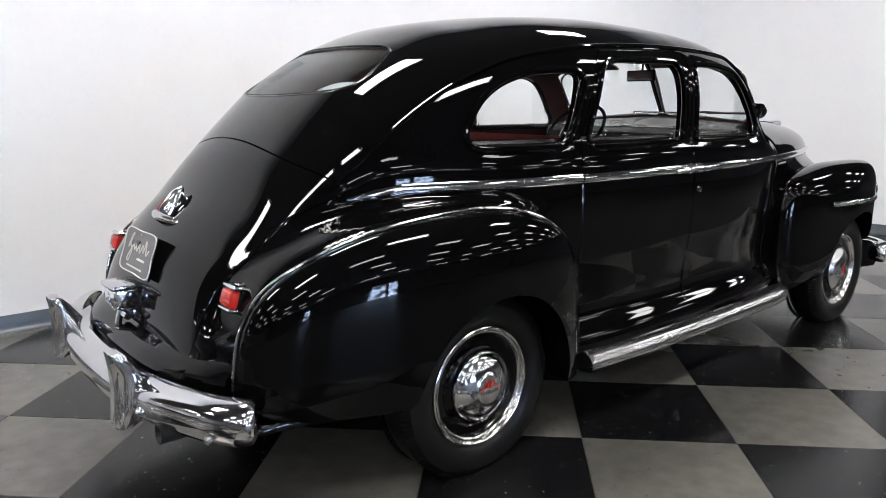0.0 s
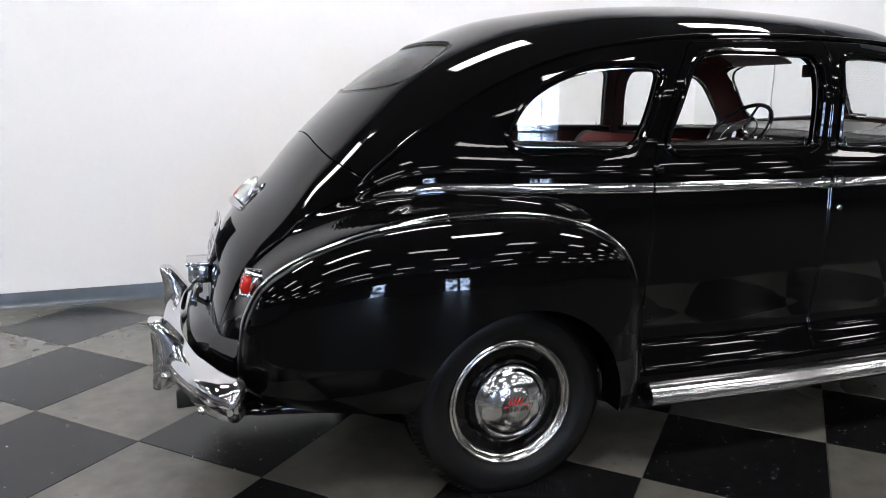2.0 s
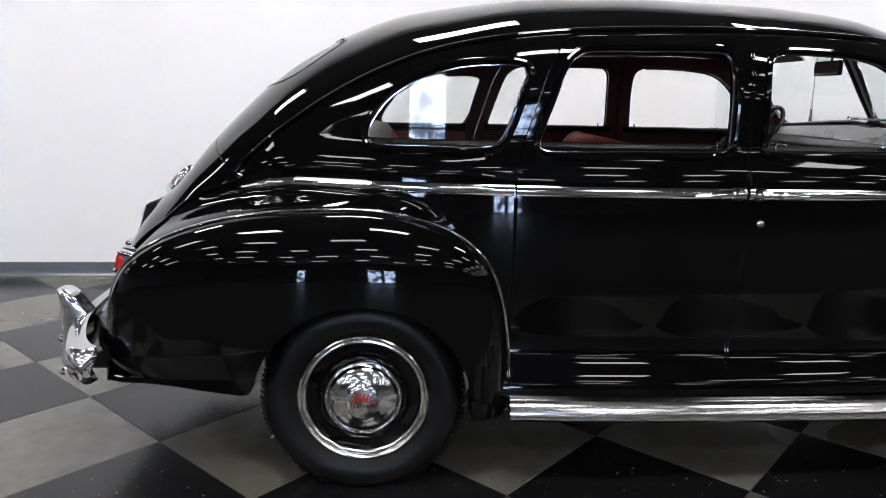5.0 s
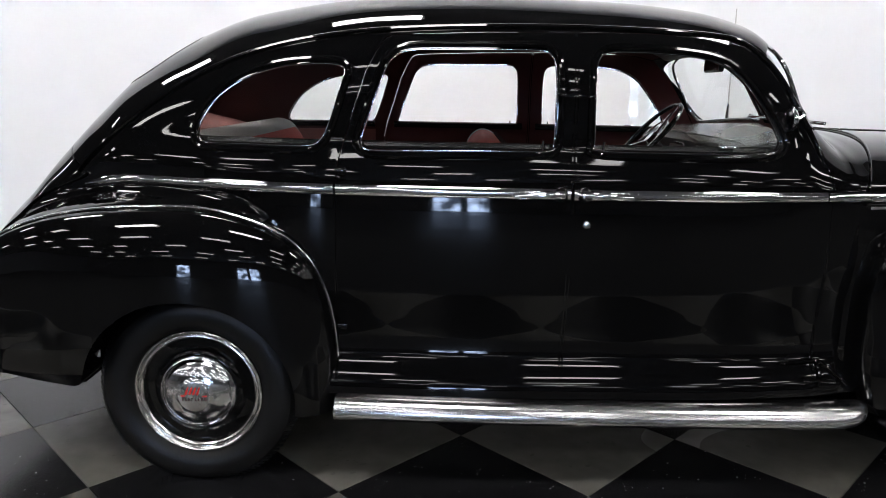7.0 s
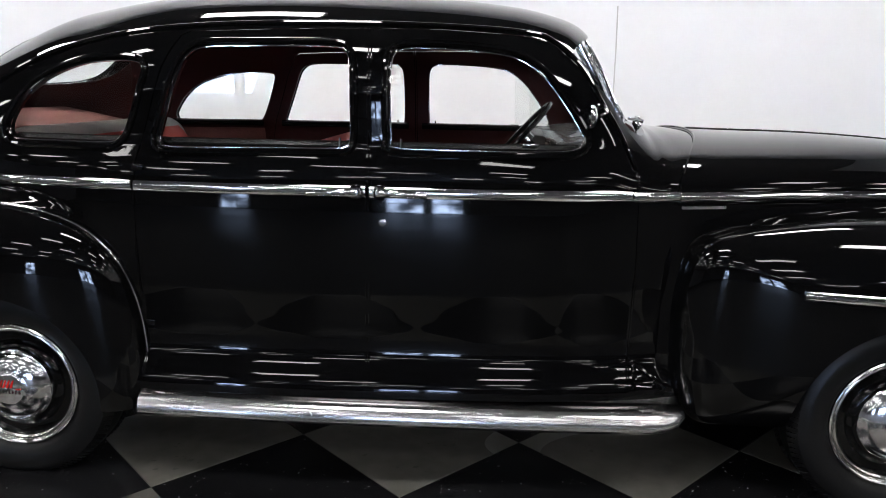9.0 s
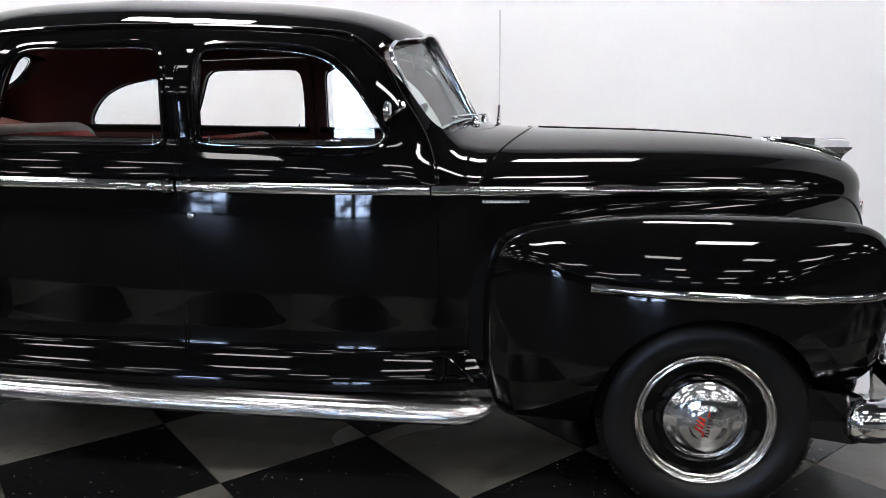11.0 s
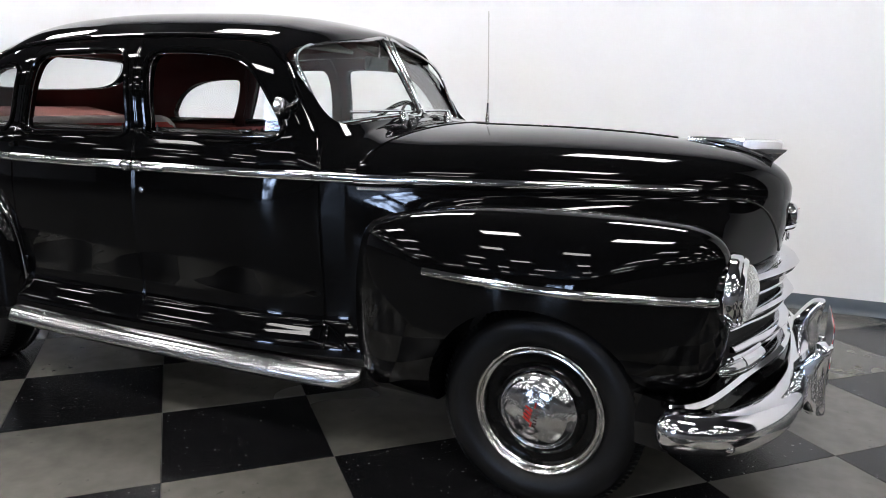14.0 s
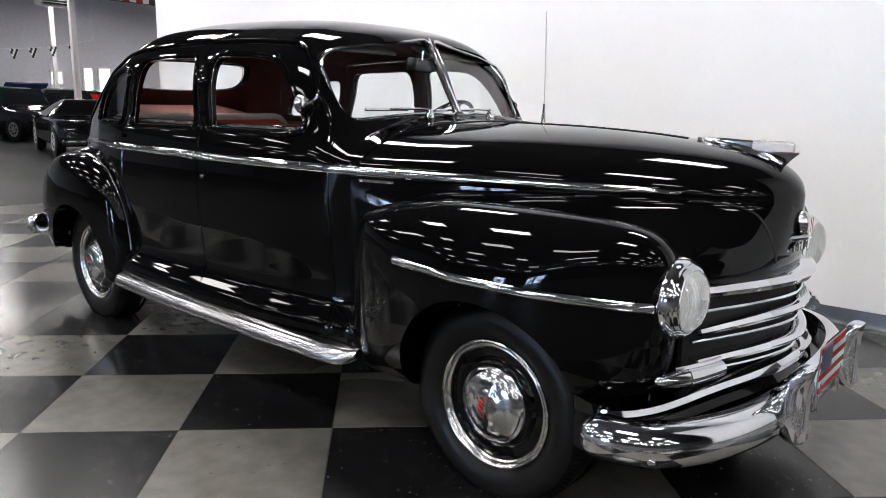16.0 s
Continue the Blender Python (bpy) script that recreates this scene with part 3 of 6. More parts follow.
HOLE = grown(PANE, 0.012)
HOLE[:, 0] = np.minimum(HOLE[:, 0], -0.008)
body_mesh = hollow.copy()
for group in (both_sides(REAR_DOOR) + both_sides(QUARTER), both_sides(FRONT_DOOR), both_sides(arch(0.0, 0.385), 0.56),
              [prism(HOLE, 1.62, 2.6, "x"), prism([(-y, z) for y, z in HOLE], 1.62, 2.6, "x"), prism(BACK_WIN, -0.9, 0.2, "x"), prism(LID_POLY, -1.2, -0.30, "x")]):
    body_mesh = carve(body_mesh, raw(joined(*group)))
rear_door_mesh = carve(carve(hollow.copy(), raw(prism(grown(REAR_DOOR, -0.003), -1.2, -0.2)), "INTERSECT"), raw(prism(REAR_WIN, -1.3, 0)))
front_door_mesh = carve(carve(hollow.copy(), raw(prism(grown(FRONT_DOOR, -0.003), -1.2, -0.2)), "INTERSECT"), raw(prism(FRONT_WIN, -1.3, 0)))
lid_mesh = carve(hollow.copy(), raw(prism(grown(LID_POLY, -0.004), -1.2, -0.30, "x")), "INTERSECT")

car = thing("sedan_car", (0, 0, 0), "black lacquered vintage four-door sedan parked on checkered floor", "car")
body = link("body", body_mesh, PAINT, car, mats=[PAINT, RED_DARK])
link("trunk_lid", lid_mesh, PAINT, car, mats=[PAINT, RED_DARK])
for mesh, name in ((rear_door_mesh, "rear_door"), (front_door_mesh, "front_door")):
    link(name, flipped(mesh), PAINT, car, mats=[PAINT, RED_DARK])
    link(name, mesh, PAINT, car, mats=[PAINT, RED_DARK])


# ---- hood and nose ----
def hood_point(x, a, lift=0.0):
    zb, w, zt, n = float(belt_z(x)) - 0.01, float(belt_w(x)), float(top_z(x)), float(power(x))
    c, s = math.cos(a), math.sin(a)
    return (x, (w + lift) * math.copysign(abs(c) ** (2 / n), c), zb + (zt + lift - zb) * s ** (2 / n))


rows = []
for u in list(np.linspace(0, 0.9, 40)) + list(np.linspace(0.91, 1.0, 16)):
    ring = []
    for a in np.linspace(math.pi, 0, 61):
        x0 = 2.230 + 0.155 * math.sin(a) ** 2
        ring.append(hood_point(x0 + (3.66 - x0) * u, a))
    ring += [(p[0], p[1] * 0.97, 0.985) for p in (ring[-1], ring[0])]
    rows.append(ring)
obj("hood", *loft(rows), PAINT, car)

wide = pchip((0, 0.682), (0.3, 0.652), (0.56, 0.615), (0.75, 0.58), (0.82, 0.555), (0.86, 0.515), (0.90, 0.44), (0.94, 0.345), (0.97, 0.26), (0.987, 0.195), (0.995, 0.13), (1.0, 0.0))
narrow_keys = [((x - 2.2) / 1.46, float(belt_w(x))) for x in (2.2, 2.4, 2.6, 2.8, 3.0, 3.2, 3.37, 3.48, 3.56, 3.62, 3.65)] + [(1.0, 0.0)]
narrow = pchip(*narrow_keys)
nose_front = pchip((0.44, 3.55), (0.60, 3.57), (0.775, 3.585), (0.792, 3.640), (0.85, 3.652), (0.92, 3.662), (1.02, 3.657))
nose_mix = pchip((0.44, 1.0), (0.78, 1.0), (0.82, 0.88), (0.86, 0.64), (0.90, 0.40), (0.94, 0.21), (0.97, 0.08), (0.995, 0.02), (1.02, 0.0))
us = [0, 0.15, 0.3, 0.45, 0.56, 0.66, 0.72, 0.77, 0.81, 0.835, 0.86, 0.88, 0.9, 0.92, 0.94, 0.955, 0.97, 0.98, 0.987, 0.992, 0.996, 0.9985]


def nose_plan(u, z):
    g = float(nose_mix(z))
    return g * float(wide(u)) + (1 - g) * float(narrow(u))


rows = []
for z in (0.44, 0.5, 0.56, 0.62, 0.68, 0.74, 0.775, 0.783, 0.792, 0.81, 0.84, 0.87, 0.885, 0.90, 0.915, 0.93, 0.945, 0.96, 0.975, 0.99, 1.0, 1.01):
    xf = float(nose_front(z))
    right = [(2.2 + (xf - 2.2) * u, -nose_plan(u, z), z) for u in us]
    rows.append(right + [(xf, 0, z)] + [(x, -y, z) for x, y, z in right[::-1]])
obj("nose", *loft(rows), PAINT, car)
for s in (-1, 1):
    seam = []
    for x, z in spline([(3.40, 1.008), (3.46, 1.006), (3.52, 0.998), (3.575, 0.972), (3.610, 0.925), (3.630, 0.87), (3.638, 0.82)], 5):
        u = (x - 2.2) / (float(nose_front(z)) - 2.2)
        seam.append((x, s * (nose_plan(u, z) + 0.0005), z))
    obj("nose_seam", *tube(seam, 0.0035, 6, up=(1, 0, 0)), UNDER, car)


# ---- fenders ----
def lens_solid(outline, centre, mid, out, inn, k=2.4, nr=26):
    """A bulging form over a closed outline (x, z): mid(x) is the plane of the outline, out and inn the bulge to either side."""
    o = np.array(outline, float)
    c = np.array(centre)
    n = len(o)
    rings = []
    rho = [math.sin(0.5 * math.pi * i / nr) for i in range(1, nr + 1)]
    for r in rho:
        f = max(0.0, 1 - r**k) ** (1 / k)
        rings.append([((p := c + (q - c) * r)[0], -(mid(p[0]) + out(p[0]) * f), p[1]) for q in o])
    for r in rho[::-1][1:]:
        f = max(0.0, 1 - r**k) ** (1 / k)
        rings.append([((p := c + (q - c) * r)[0], -(mid(p[0]) - inn(p[0]) * f), p[1]) for q in o])
    return loft(rings)


REAR_ARC = [(0.474, 0.29), (0.478, 0.42), (0.472, 0.54), (0.443, 0.695), (0.385, 0.82), (0.27, 0.908), (0.067, 0.963), (-0.166, 0.966), (-0.427, 0.935), (-0.636, 0.868),
            (-0.783, 0.778), (-0.847, 0.68), (-0.87, 0.58), (-0.879, 0.47)]
rear_mid = pchip(*[(x, float(side_y(x, z)) + 0.002) for x, z in ((-0.879, 0.48), (-0.87, 0.58), (-0.847, 0.68), (-0.783, 0.778), (-0.636, 0.868), (-0.427, 0.935), (-0.166, 0.966), (0.067, 0.963), (0.27, 0.908), (0.385, 0.82), (0.472, 0.54))])
rear_line = spline(REAR_ARC + [(-0.845, 0.40), (-0.74, 0.335), (-0.5, 0.28), (-0.2, 0.24), (0.2, 0.22), (0.42, 0.225)], 6, True)
rear_full = pchip((-0.90, 0.80), (-0.60, 0.835), (-0.40, 0.875), (-0.15, 0.908), (0.10, 0.915), (0.48, 0.90))
rf = lens_solid(rear_line, (-0.17, 0.60), rear_mid, lambda x: float(rear_full(x)) - float(rear_mid(x)), lambda x: 0.06, 2.6)
rear_cut = [(0.7, -0.2), (0.7, 0.287), (0.352, 0.287)] + [(-0.004 + 0.356 * math.cos(a), 0.33 + 0.356 * math.sin(a)) for a in np.linspace(-0.1, math.pi - 0.30, 28)]
rear_cut += [(-0.352, 0.415), (-0.358, 0.395), (-0.368, 0.380), (-0.388, 0.372), (-0.54, 0.376), (-0.69, 0.388), (-0.80, 0.412), (-0.86, 0.445), (-1.1, 0.55), (-1.1, -0.2)]
rf_mesh = carve(raw(rf), raw(prism(rear_cut, -1.3, -0.3)))

FRONT_ARC = [(2.262, 0.42), (2.25, 0.58), (2.257, 0.74), (2.30, 0.875), (2.40, 0.925), (2.56, 0.956), (2.72, 0.976), (2.87, 0.984), (3.08, 0.984), (3.26, 0.977), (3.38, 0.966), (3.445, 0.950), (3.488, 0.922),
             (3.513, 0.88), (3.524, 0.82), (3.528, 0.72), (3.524, 0.60), (3.495, 0.50), (3.42, 0.445)]
front_mid = pchip((2.2, 0.70), (2.6, 0.70), (3.0, 0.70), (3.5, 0.655))
front_line = spline(FRONT_ARC + [(3.25, 0.38), (3.0, 0.32), (2.7, 0.28), (2.45, 0.275), (2.32, 0.29)], 6, True)
front_full = pchip((2.2, 0.83), (2.6, 0.862), (2.9, 0.885), (3.1, 0.874), (3.3, 0.836), (3.55, 0.80))
ff = lens_solid(front_line, (2.88, 0.64), front_mid, lambda x: float(front_full(x)) - float(front_mid(x)), lambda x: 0.22, 2.3)
front_cut = [(3.9, -0.2), (3.9, 0.430), (3.54, 0.438), (3.42, 0.448), (3.33, 0.468), (3.285, 0.495), (3.262, 0.525)]
front_cut += [(2.965 + 0.358 * math.cos(a), 0.335 + 0.358 * math.sin(a)) for a in np.linspace(0.62, math.pi + 0.1, 28)] + [(2.590, 0.24), (2.585, -0.2)]
ff_mesh = carve(raw(ff), raw(prism(front_cut, -1.3, -0.3)))
for mesh, name in ((rf_mesh, "rear_fender"), (ff_mesh, "front_fender")):
    link(name, flipped(mesh), PAINT, car)
    link(name, mesh, PAINT, car)

# thin bright welting where the rear fender meets the body
WELT = grown(spline(REAR_ARC, 6), 0.003)
for s in (1, -1):
    p = tube([(x, -s * (float(rear_mid(x)) + 0.006), z) for x, z in WELT], 0.0058, 8)
    obj("welting", *p, DULL_CHROME, car, "thin bright bead")


# ---- wheels ----
def wheel(x, y, z, s, name):
    """Tyre, black disc, bright trim ring and domed cap; s is -1 for the right side."""
    w = new(name)
    w.parent = car
    w.location = (x, 0, z)
    h = lambda v: s * (y + v)
    full = 0.997
    tyre = [(0.215, -0.145), (0.24, -0.158), (0.285, -0.165), (0.315, -0.155), (0.334, -0.135), (0.343, -0.11), (0.345, -0.08), (0.345, -0.05), (0.343, -0.025),
            (0.334, 0.0), (0.322, 0.012), (0.318, 0.0135), (0.314, 0.0165), (0.29, 0.024), (0.262, 0.022), (0.24, 0.014), (0.226, 0.004), (0.218, -0.004), (0.21, -0.02)]
    tv, tf = lathe([(r * full, h(v)) for r, v in tyre], (0, 0, 0), n=72, hoop=True)
    tv = [(a, b, max(c, 0.0015 - z)) for a, b, c in tv]     # pressed flat where it stands
    obj("tyre", tv, tf, RUBBER, w, "black cross-ply tyre with ribbed shoulders")
    # tread blocks round both shoulders
    v, f = [], []
    for k in range(110):
        a = 2 * math.pi * k / 110
        for v0, v1 in ((-0.004, 0.0115), (-0.138, -0.15)):
            da = 0.016
            q = []
            for aa in (a - da, a + da):
                for rr, vv in ((0.3435, min(v0, v1) - 0.012), (0.3490, v0 - 0.012), (0.3235, v1 + (0.003 if v1 > 0 else -0.003))):
                    q.append((full * rr * math.cos(aa), h(vv), max(full * rr * math.sin(aa), 0.001 - z)))
            b = len(v)
            v += q
            f += [(b, b + 1, b + 4, b + 3), (b + 1, b + 2, b + 5, b + 4), (b, b + 2, b + 1), (b + 3, b + 4, b + 5)]
    tagged(obj("tread", v, f, RUBBER, w, smooth=False), kind="stuff")
    disc = [(0.218, -0.022), (0.205, -0.026), (0.196, -0.036), (0.184, -0.042), (0.172, -0.038), (0.160, -0.022), (0.148, -0.008), (0.135, -0.002), (0.125, -0.002), (0.0, -0.002)]
    obj("wheel_disc", *lathe([(r, h(v)) for r, v in disc], (0, 0, 0), n=64), PAINT, w, "gloss black steel wheel")
    ring = [(0.221, -0.012), (0.223, 0.0), (0.221, 0.008), (0.216, 0.011), (0.211, 0.009), (0.2075, 0.004), (0.2055, 0.0005), (0.203, 0.0015), (0.199, 0.002), (0.194, -0.001), (0.1905, -0.008), (0.189, -0.018), (0.188, -0.028), (0.196, -0.034)]
    obj("trim_ring", *lathe([(r, h(v)) for r, v in ring], (0, 0, 0), n=72, hoop=True), RING_METAL, w, "bright stainless trim ring")
    cap = [(0.129, -0.004), (0.131, 0.006), (0.128, 0.012), (0.122, 0.015), (0.118, 0.022), (0.108, 0.034), (0.092, 0.046), (0.07, 0.056), (0.055, 0.060), (0.053, 0.0625), (0.035, 0.066), (0.015, 0.068), (0.0, 0.0685)]
    flat_cap = 0.62 if x > 1 else 0.76
    capo = obj("hub_cap", *lathe([(r, h(v * flat_cap)) for r, v in cap], (0, 0, 0), n=64), DULL_CHROME, w, "domed chrome hub cap")
    # enamel strokes on the cap
    tilt = 0.0 if x < 1 else radians(78)
    v, f = [], []

    def stroke(px, pz, lx, lz):
        r2 = px * px + pz * pz
        b = len(v)
        for dx, dz in ((-1, -1), (1, -1), (1, 1), (-1, 1)):
            qx, qz = px + dx * lx / 2, pz + dz * lz / 2
            rr = math.hypot(qx, qz)
            d = (0.0695 - 0.0145 * (rr / 0.08) ** 2) * flat_cap + 0.0012
            v.append((qx * math.cos(tilt) - qz * math.sin(tilt), h(d), qx * math.sin(tilt) + qz * math.cos(tilt)))
        f.append((b, b + 1, b + 2, b + 3))

    # a red sail of slanting strokes over a red line
    for k in range(4):
        for m in range(5):
            stroke(-0.026 + 0.013 * k + 0.0018 * m, 0.012 + 0.0052 * m, 0.0075 - 0.0007 * m, 0.0055)
    stroke(0, 0.004, 0.088, 0.0045)
    obj("enamel_mark", v, f, RED_ENAMEL, capo, "red enamel strokes", smooth=False)
    # plain dark bars where small letters stand
    v, f = [], []
    for k in range(8):
        stroke(-0.0385 + 0.011 * k, -0.007, 0.0028, 0.013)
        stroke(-0.0360 + 0.011 * k, -0.007 + (0.005, -0.005, 0.0)[k % 3], 0.005, 0.0028)
    obj("letter_bars", v, f, DARK_ENAMEL, capo, "dark enamel bars", smooth=False)
    return w


for s in (-1, 1):
    wheel(-0.006, 0.766, 0.326, s, "wheel")
    wheel(2.977, 0.757, 0.322, s, "wheel")
    for x in (0.0, BASE):
        hood = [[(x + r * math.cos(a), s * y, 0.36 + r * math.sin(a)) for r, y in ((0.41, 0.50), (0.41, 0.66), (0.40, 0.66), (0.40, 0.51))] for a in np.linspace(0.12, math.pi - 0.12, 28)]
        obj("wheel_house", *loft(hood), UNDER, car)

# ---- underbody ----
obj("chassis", *joined(box((3.3, 0.7, 0.14), (1.3, 0, 0.31), 0.03), box((0.12, 1.2, 0.12), (0, 0, 0.345), 0.03), box((0.12, 1.2, 0.10), (BASE, 0, 0.30), 0.03),
                       box((0.5, 1.0, 0.2), (-0.6, 0, 0.437), 0.04)), UNDER, car)

# ---- running boards ----
for s in (-1, 1):
    prof = [(0.0, 0.0), (0.0, -0.055), (0.010, -0.065), (0.06, -0.069), (0.098, -0.062), (0.108, -0.050), (0.109, -0.037), (0.106, -0.025), (0.100, -0.013), (0.091, -0.002), (0.080, 0.006), (0.066, 0.011), (0.02, 0.013)]
    path = spline([(0.482, s * 0.775, 0.35), (0.9, s * 0.782, 0.347), (1.4, s * 0.772, 0.344), (1.9, s * 0.745, 0.337), (2.285, s * 0.708, 0.330)], 8)
    ends = [1.0] * (len(path) - 4) + [0.98, 0.92, 0.78, 0.5]
    obj("running_board", *sweep([(a * (1 if s < 0 else -1), b) for a, b in prof], path, scale=ends), BOARD_METAL, car, "bright metal running board edge")

# ---- bright belt mouldings ----
def side_strip(name, x0, x1, z, height, depth, n=30, parent=None, at=None, taper=False):
    """A half-round strip along the body's side."""
    for s in (-1, 1):
        path, sc = [], []
        for k in range(n + 1):
            x = x0 + (x1 - x0) * k / n
            zz = z(x)
            y = at(x, zz) if at else float(side_y(x, zz))
            path.append((x, s * y, zz))
        sc = [min(1.0, 0.25 + 0.75 * ((n - k) / 3 if taper else 9)) for k in range(n + 1)]
        prof = [(-0.004, -0.5), (0.4, -0.46), (0.85, -0.25), (1.0, 0.0), (0.85, 0.25), (0.4, 0.46), (-0.004, 0.5)]
        sg = (1 if s < 0 else -1) * (1 if x1 > x0 else -1)
        obj(name, *sweep([(sg * a * depth, b * height) for a, b in prof], path, scale=sc), CHROME, parent or car)


side_strip("belt_moulding", 0.474, -0.432, lambda x: 1.043 - 0.16 * max(0.0, -0.25 - x), 0.036, 0.012, taper=True)
side_strip("belt_moulding", 0.482, 1.229, lambda x: 1.042, 0.036, 0.012)
side_strip("belt_moulding", 1.241, 2.07, lambda x: 1.040, 0.036, 0.012)
side_strip("belt_moulding", 2.075, 2.2262, lambda x: 1.038, 0.034, 0.012)
side_strip("hood_moulding", 2.2295, 3.37, lambda x: 1.036 - 0.004 * (x - 2.2), 0.036, 0.012, taper=True)


def lens_side(outline, centre, mid, out, k, x, z):
    o, c = np.array(outline), np.array(centre)
    d = np.array([x, z]) - c
    a = np.arctan2(o[:, 1] - c[1], o[:, 0] - c[0])
    r = np.hypot(*(o - c).T)
    i = np.argsort(a)
    R = np.interp(math.atan2(d[1], d[0]), a[i], r[i], period=2 * math.pi)
    rho = min(np.hypot(*d) / R, 0.999)
    return float(mid(x)) + out(x) * (1 - rho**k) ** (1 / k)


def front_fender_y(x, z):
    return lens_side(front_line, (2.88, 0.64), front_mid, lambda q: float(front_full(q)) - float(front_mid(q)), 2.3, x, z)


side_strip("fender_moulding", 2.59, 3.522, lambda x: 0.766 - 0.017 * (x - 2.6), 0.030, 0.012, at=front_fender_y)


# ---- bumpers ----
def bumper(plan, z, name):
    root = new(name)
    root.parent = car
    blade = [(-0.03, -0.062), (0.0, -0.066), (0.020, -0.058), (0.034, -0.038), (0.041, -0.012), (0.040, 0.012), (0.032, 0.034), (0.016, 0.052), (-0.006, 0.062), (-0.034, 0.062), (-0.030, 0.05), (-0.012, 0.03), (0.0, 0.0), (-0.01, -0.04)]
    right = spline(plan, 10)
    path = np.concatenate([right[::-1], (right * (1, -1, 1))[1:]])
    sc = np.ones(len(path))
    for k in range(6):
        sc[k] = sc[-1 - k] = (0.35, 0.62, 0.79, 0.90, 0.96, 1.0)[k]
    sg = 1 if plan[0][0] > 0 else -1
    obj("blade", *sweep([(sg * a, b) for a, b in blade], path, scale=sc), CHROME, root, "curved chrome bumper blade")
    return root


FB = [(3.748, 0.0, 0.382), (3.745, -0.22, 0.382), (3.722, -0.42, 0.382), (3.668, -0.61, 0.382), (3.578, -0.765, 0.382), (3.475, -0.832, 0.382), (3.365, -0.845, 0.384)]
RB = [(-1.100, 0.0, 0.454), (-1.090, -0.25, 0.454), (-1.052, -0.48, 0.454), (-0.985, -0.67, 0.452), (-0.930, -0.765, 0.450), (-0.876, -0.806, 0.448)]
front_bumper, rear_bumper = bumper(FB, 0.4, "front_bumper"), bumper(RB, 0.45, "rear_bumper")


def guard(x, y, z, d, parent):
    """An upright overrider: waisted, flared at the foot, its cap sweeping back down to the blade."""
    rings = []
    for t, outer, inner, half in ((-0.118, 0.040, 0.005, 0.036), (-0.114, 0.050, 0.0, 0.046), (-0.10, 0.051, -0.02, 0.049), (-0.06, 0.047, -0.04, 0.049), (0.0, 0.044, -0.055, 0.048), (0.03, 0.044, -0.055, 0.047),
                                  (0.06, 0.046, -0.034, 0.046), (0.09, 0.049, -0.012, 0.046), (0.108, 0.053, 0.004, 0.043), (0.117, 0.054, 0.014, 0.038), (0.121, 0.048, 0.022, 0.026)):
        rings.append([(x + d * (inner + fo * (outer - inner)), y + w * half, z + t) for fo, w in
                      ((0, -0.8), (0.25, -0.97), (0.6, -1), (0.85, -0.85), (1.0, -0.5), (0.95, -0.2), (0.93, 0), (0.95, 0.2), (1.0, 0.5), (0.85, 0.85), (0.6, 1), (0.25, 0.97), (0, 0.8))])
    obj("bumper_guard", *loft(rings), CHROME, parent, "chrome bumper guard")


for s in (-1, 1):
    guard(3.777, s * 0.315, 0.434, 1, front_bumper)
    guard(-1.099, s * 0.395, 0.487, -1, rear_bumper)
    for p in ((3.545, s * 0.805, 0.35), (-0.973, s * 0.735, 0.415), (-1.082, s * 0.50, 0.447)):
        obj("bolt", *lathe([(0.014, 0), (0.013, 0.006), (0.008, 0.011), (0.0, 0.013)], (0, 0, 0), "z", 14), CHROME, front_bumper if p[0] > 0 else rear_bumper).matrix_basis = \
            Matrix.Translation((p[0] + (0.02 if p[0] > 0 else -0.02), p[1] + s * 0.012, p[2])) @ Vector((0.8 if p[0] > 0 else -0.9, s * 0.5, 0)).to_track_quat("Z", "Y").to_matrix().to_4x4()


# ---- openings: frames, mouldings and glass ----
def on_side(poly, lift=0.0, s=-1):
    return [(x, s * (float(side_y(x, z)) + lift), z) for x, z in poly]


def tail_x(y, z):
    """Where the sloping back has the height z at y."""
    a, b = -0.95, 0.5
    for _ in range(40):
        m = 0.5 * (a + b)
        zb, w, n = float(belt_z(m)), float(belt_w(m)), float(power(m))
        h = zb + (float(top_z(m)) - zb) * max(0.0, 1 - min(abs(y) / w, 1) ** n) ** (1 / n)
        a, b = (m, b) if h < z else (a, m)
    return 0.5 * (a + b)


def brow_x(y, z):
    """Where the body over the windscreen has the height z at y."""
    a, b = 1.6, 2.16
    for _ in range(40):
        m = 0.5 * (a + b)
        zb, w, n = float(belt_z(m)), float(belt_w(m)), float(power(m))
        h = zb + (float(top_z(m)) - zb) * max(0.0, 1 - min(abs(y) / w, 1) ** n) ** (1 / n)
        a, b = (m, b) if h > z else (a, m)
    return 0.5 * (a + b)


def pane(points, normal, thick=0.004):
    """A thin sheet of glass over a closed loop of places."""
    p = [Vector(q) for q in points]
    d = Vector(normal).normalized() * thick
    n = len(p)
    verts = [tuple(q) for q in p] + [tuple(q - d) for q in p]
    return verts, [tuple(range(n)), tuple(range(n, 2 * n))[::-1]] + [(k, (k + 1) % n, n + (k + 1) % n, n + k) for k in range(n)]


def flat(points, normal, lean=0.0):
    """The loop laid into its best plane, just behind its innermost point."""
    p = np.array(points, float)
    c = p.mean(0)
    n = np.linalg.svd(p - c)[2][2]
    n = n if n @ np.array(normal, float) > 0 else -n
    if abs(n[1]) > 0.8:
        n = n * (1, 1, lean)
        n /= np.linalg.norm(n)
    d = (p - c) @ n
    return [tuple(q) for q in p - np.outer(d, n) + n * 0.5 * d.min()]


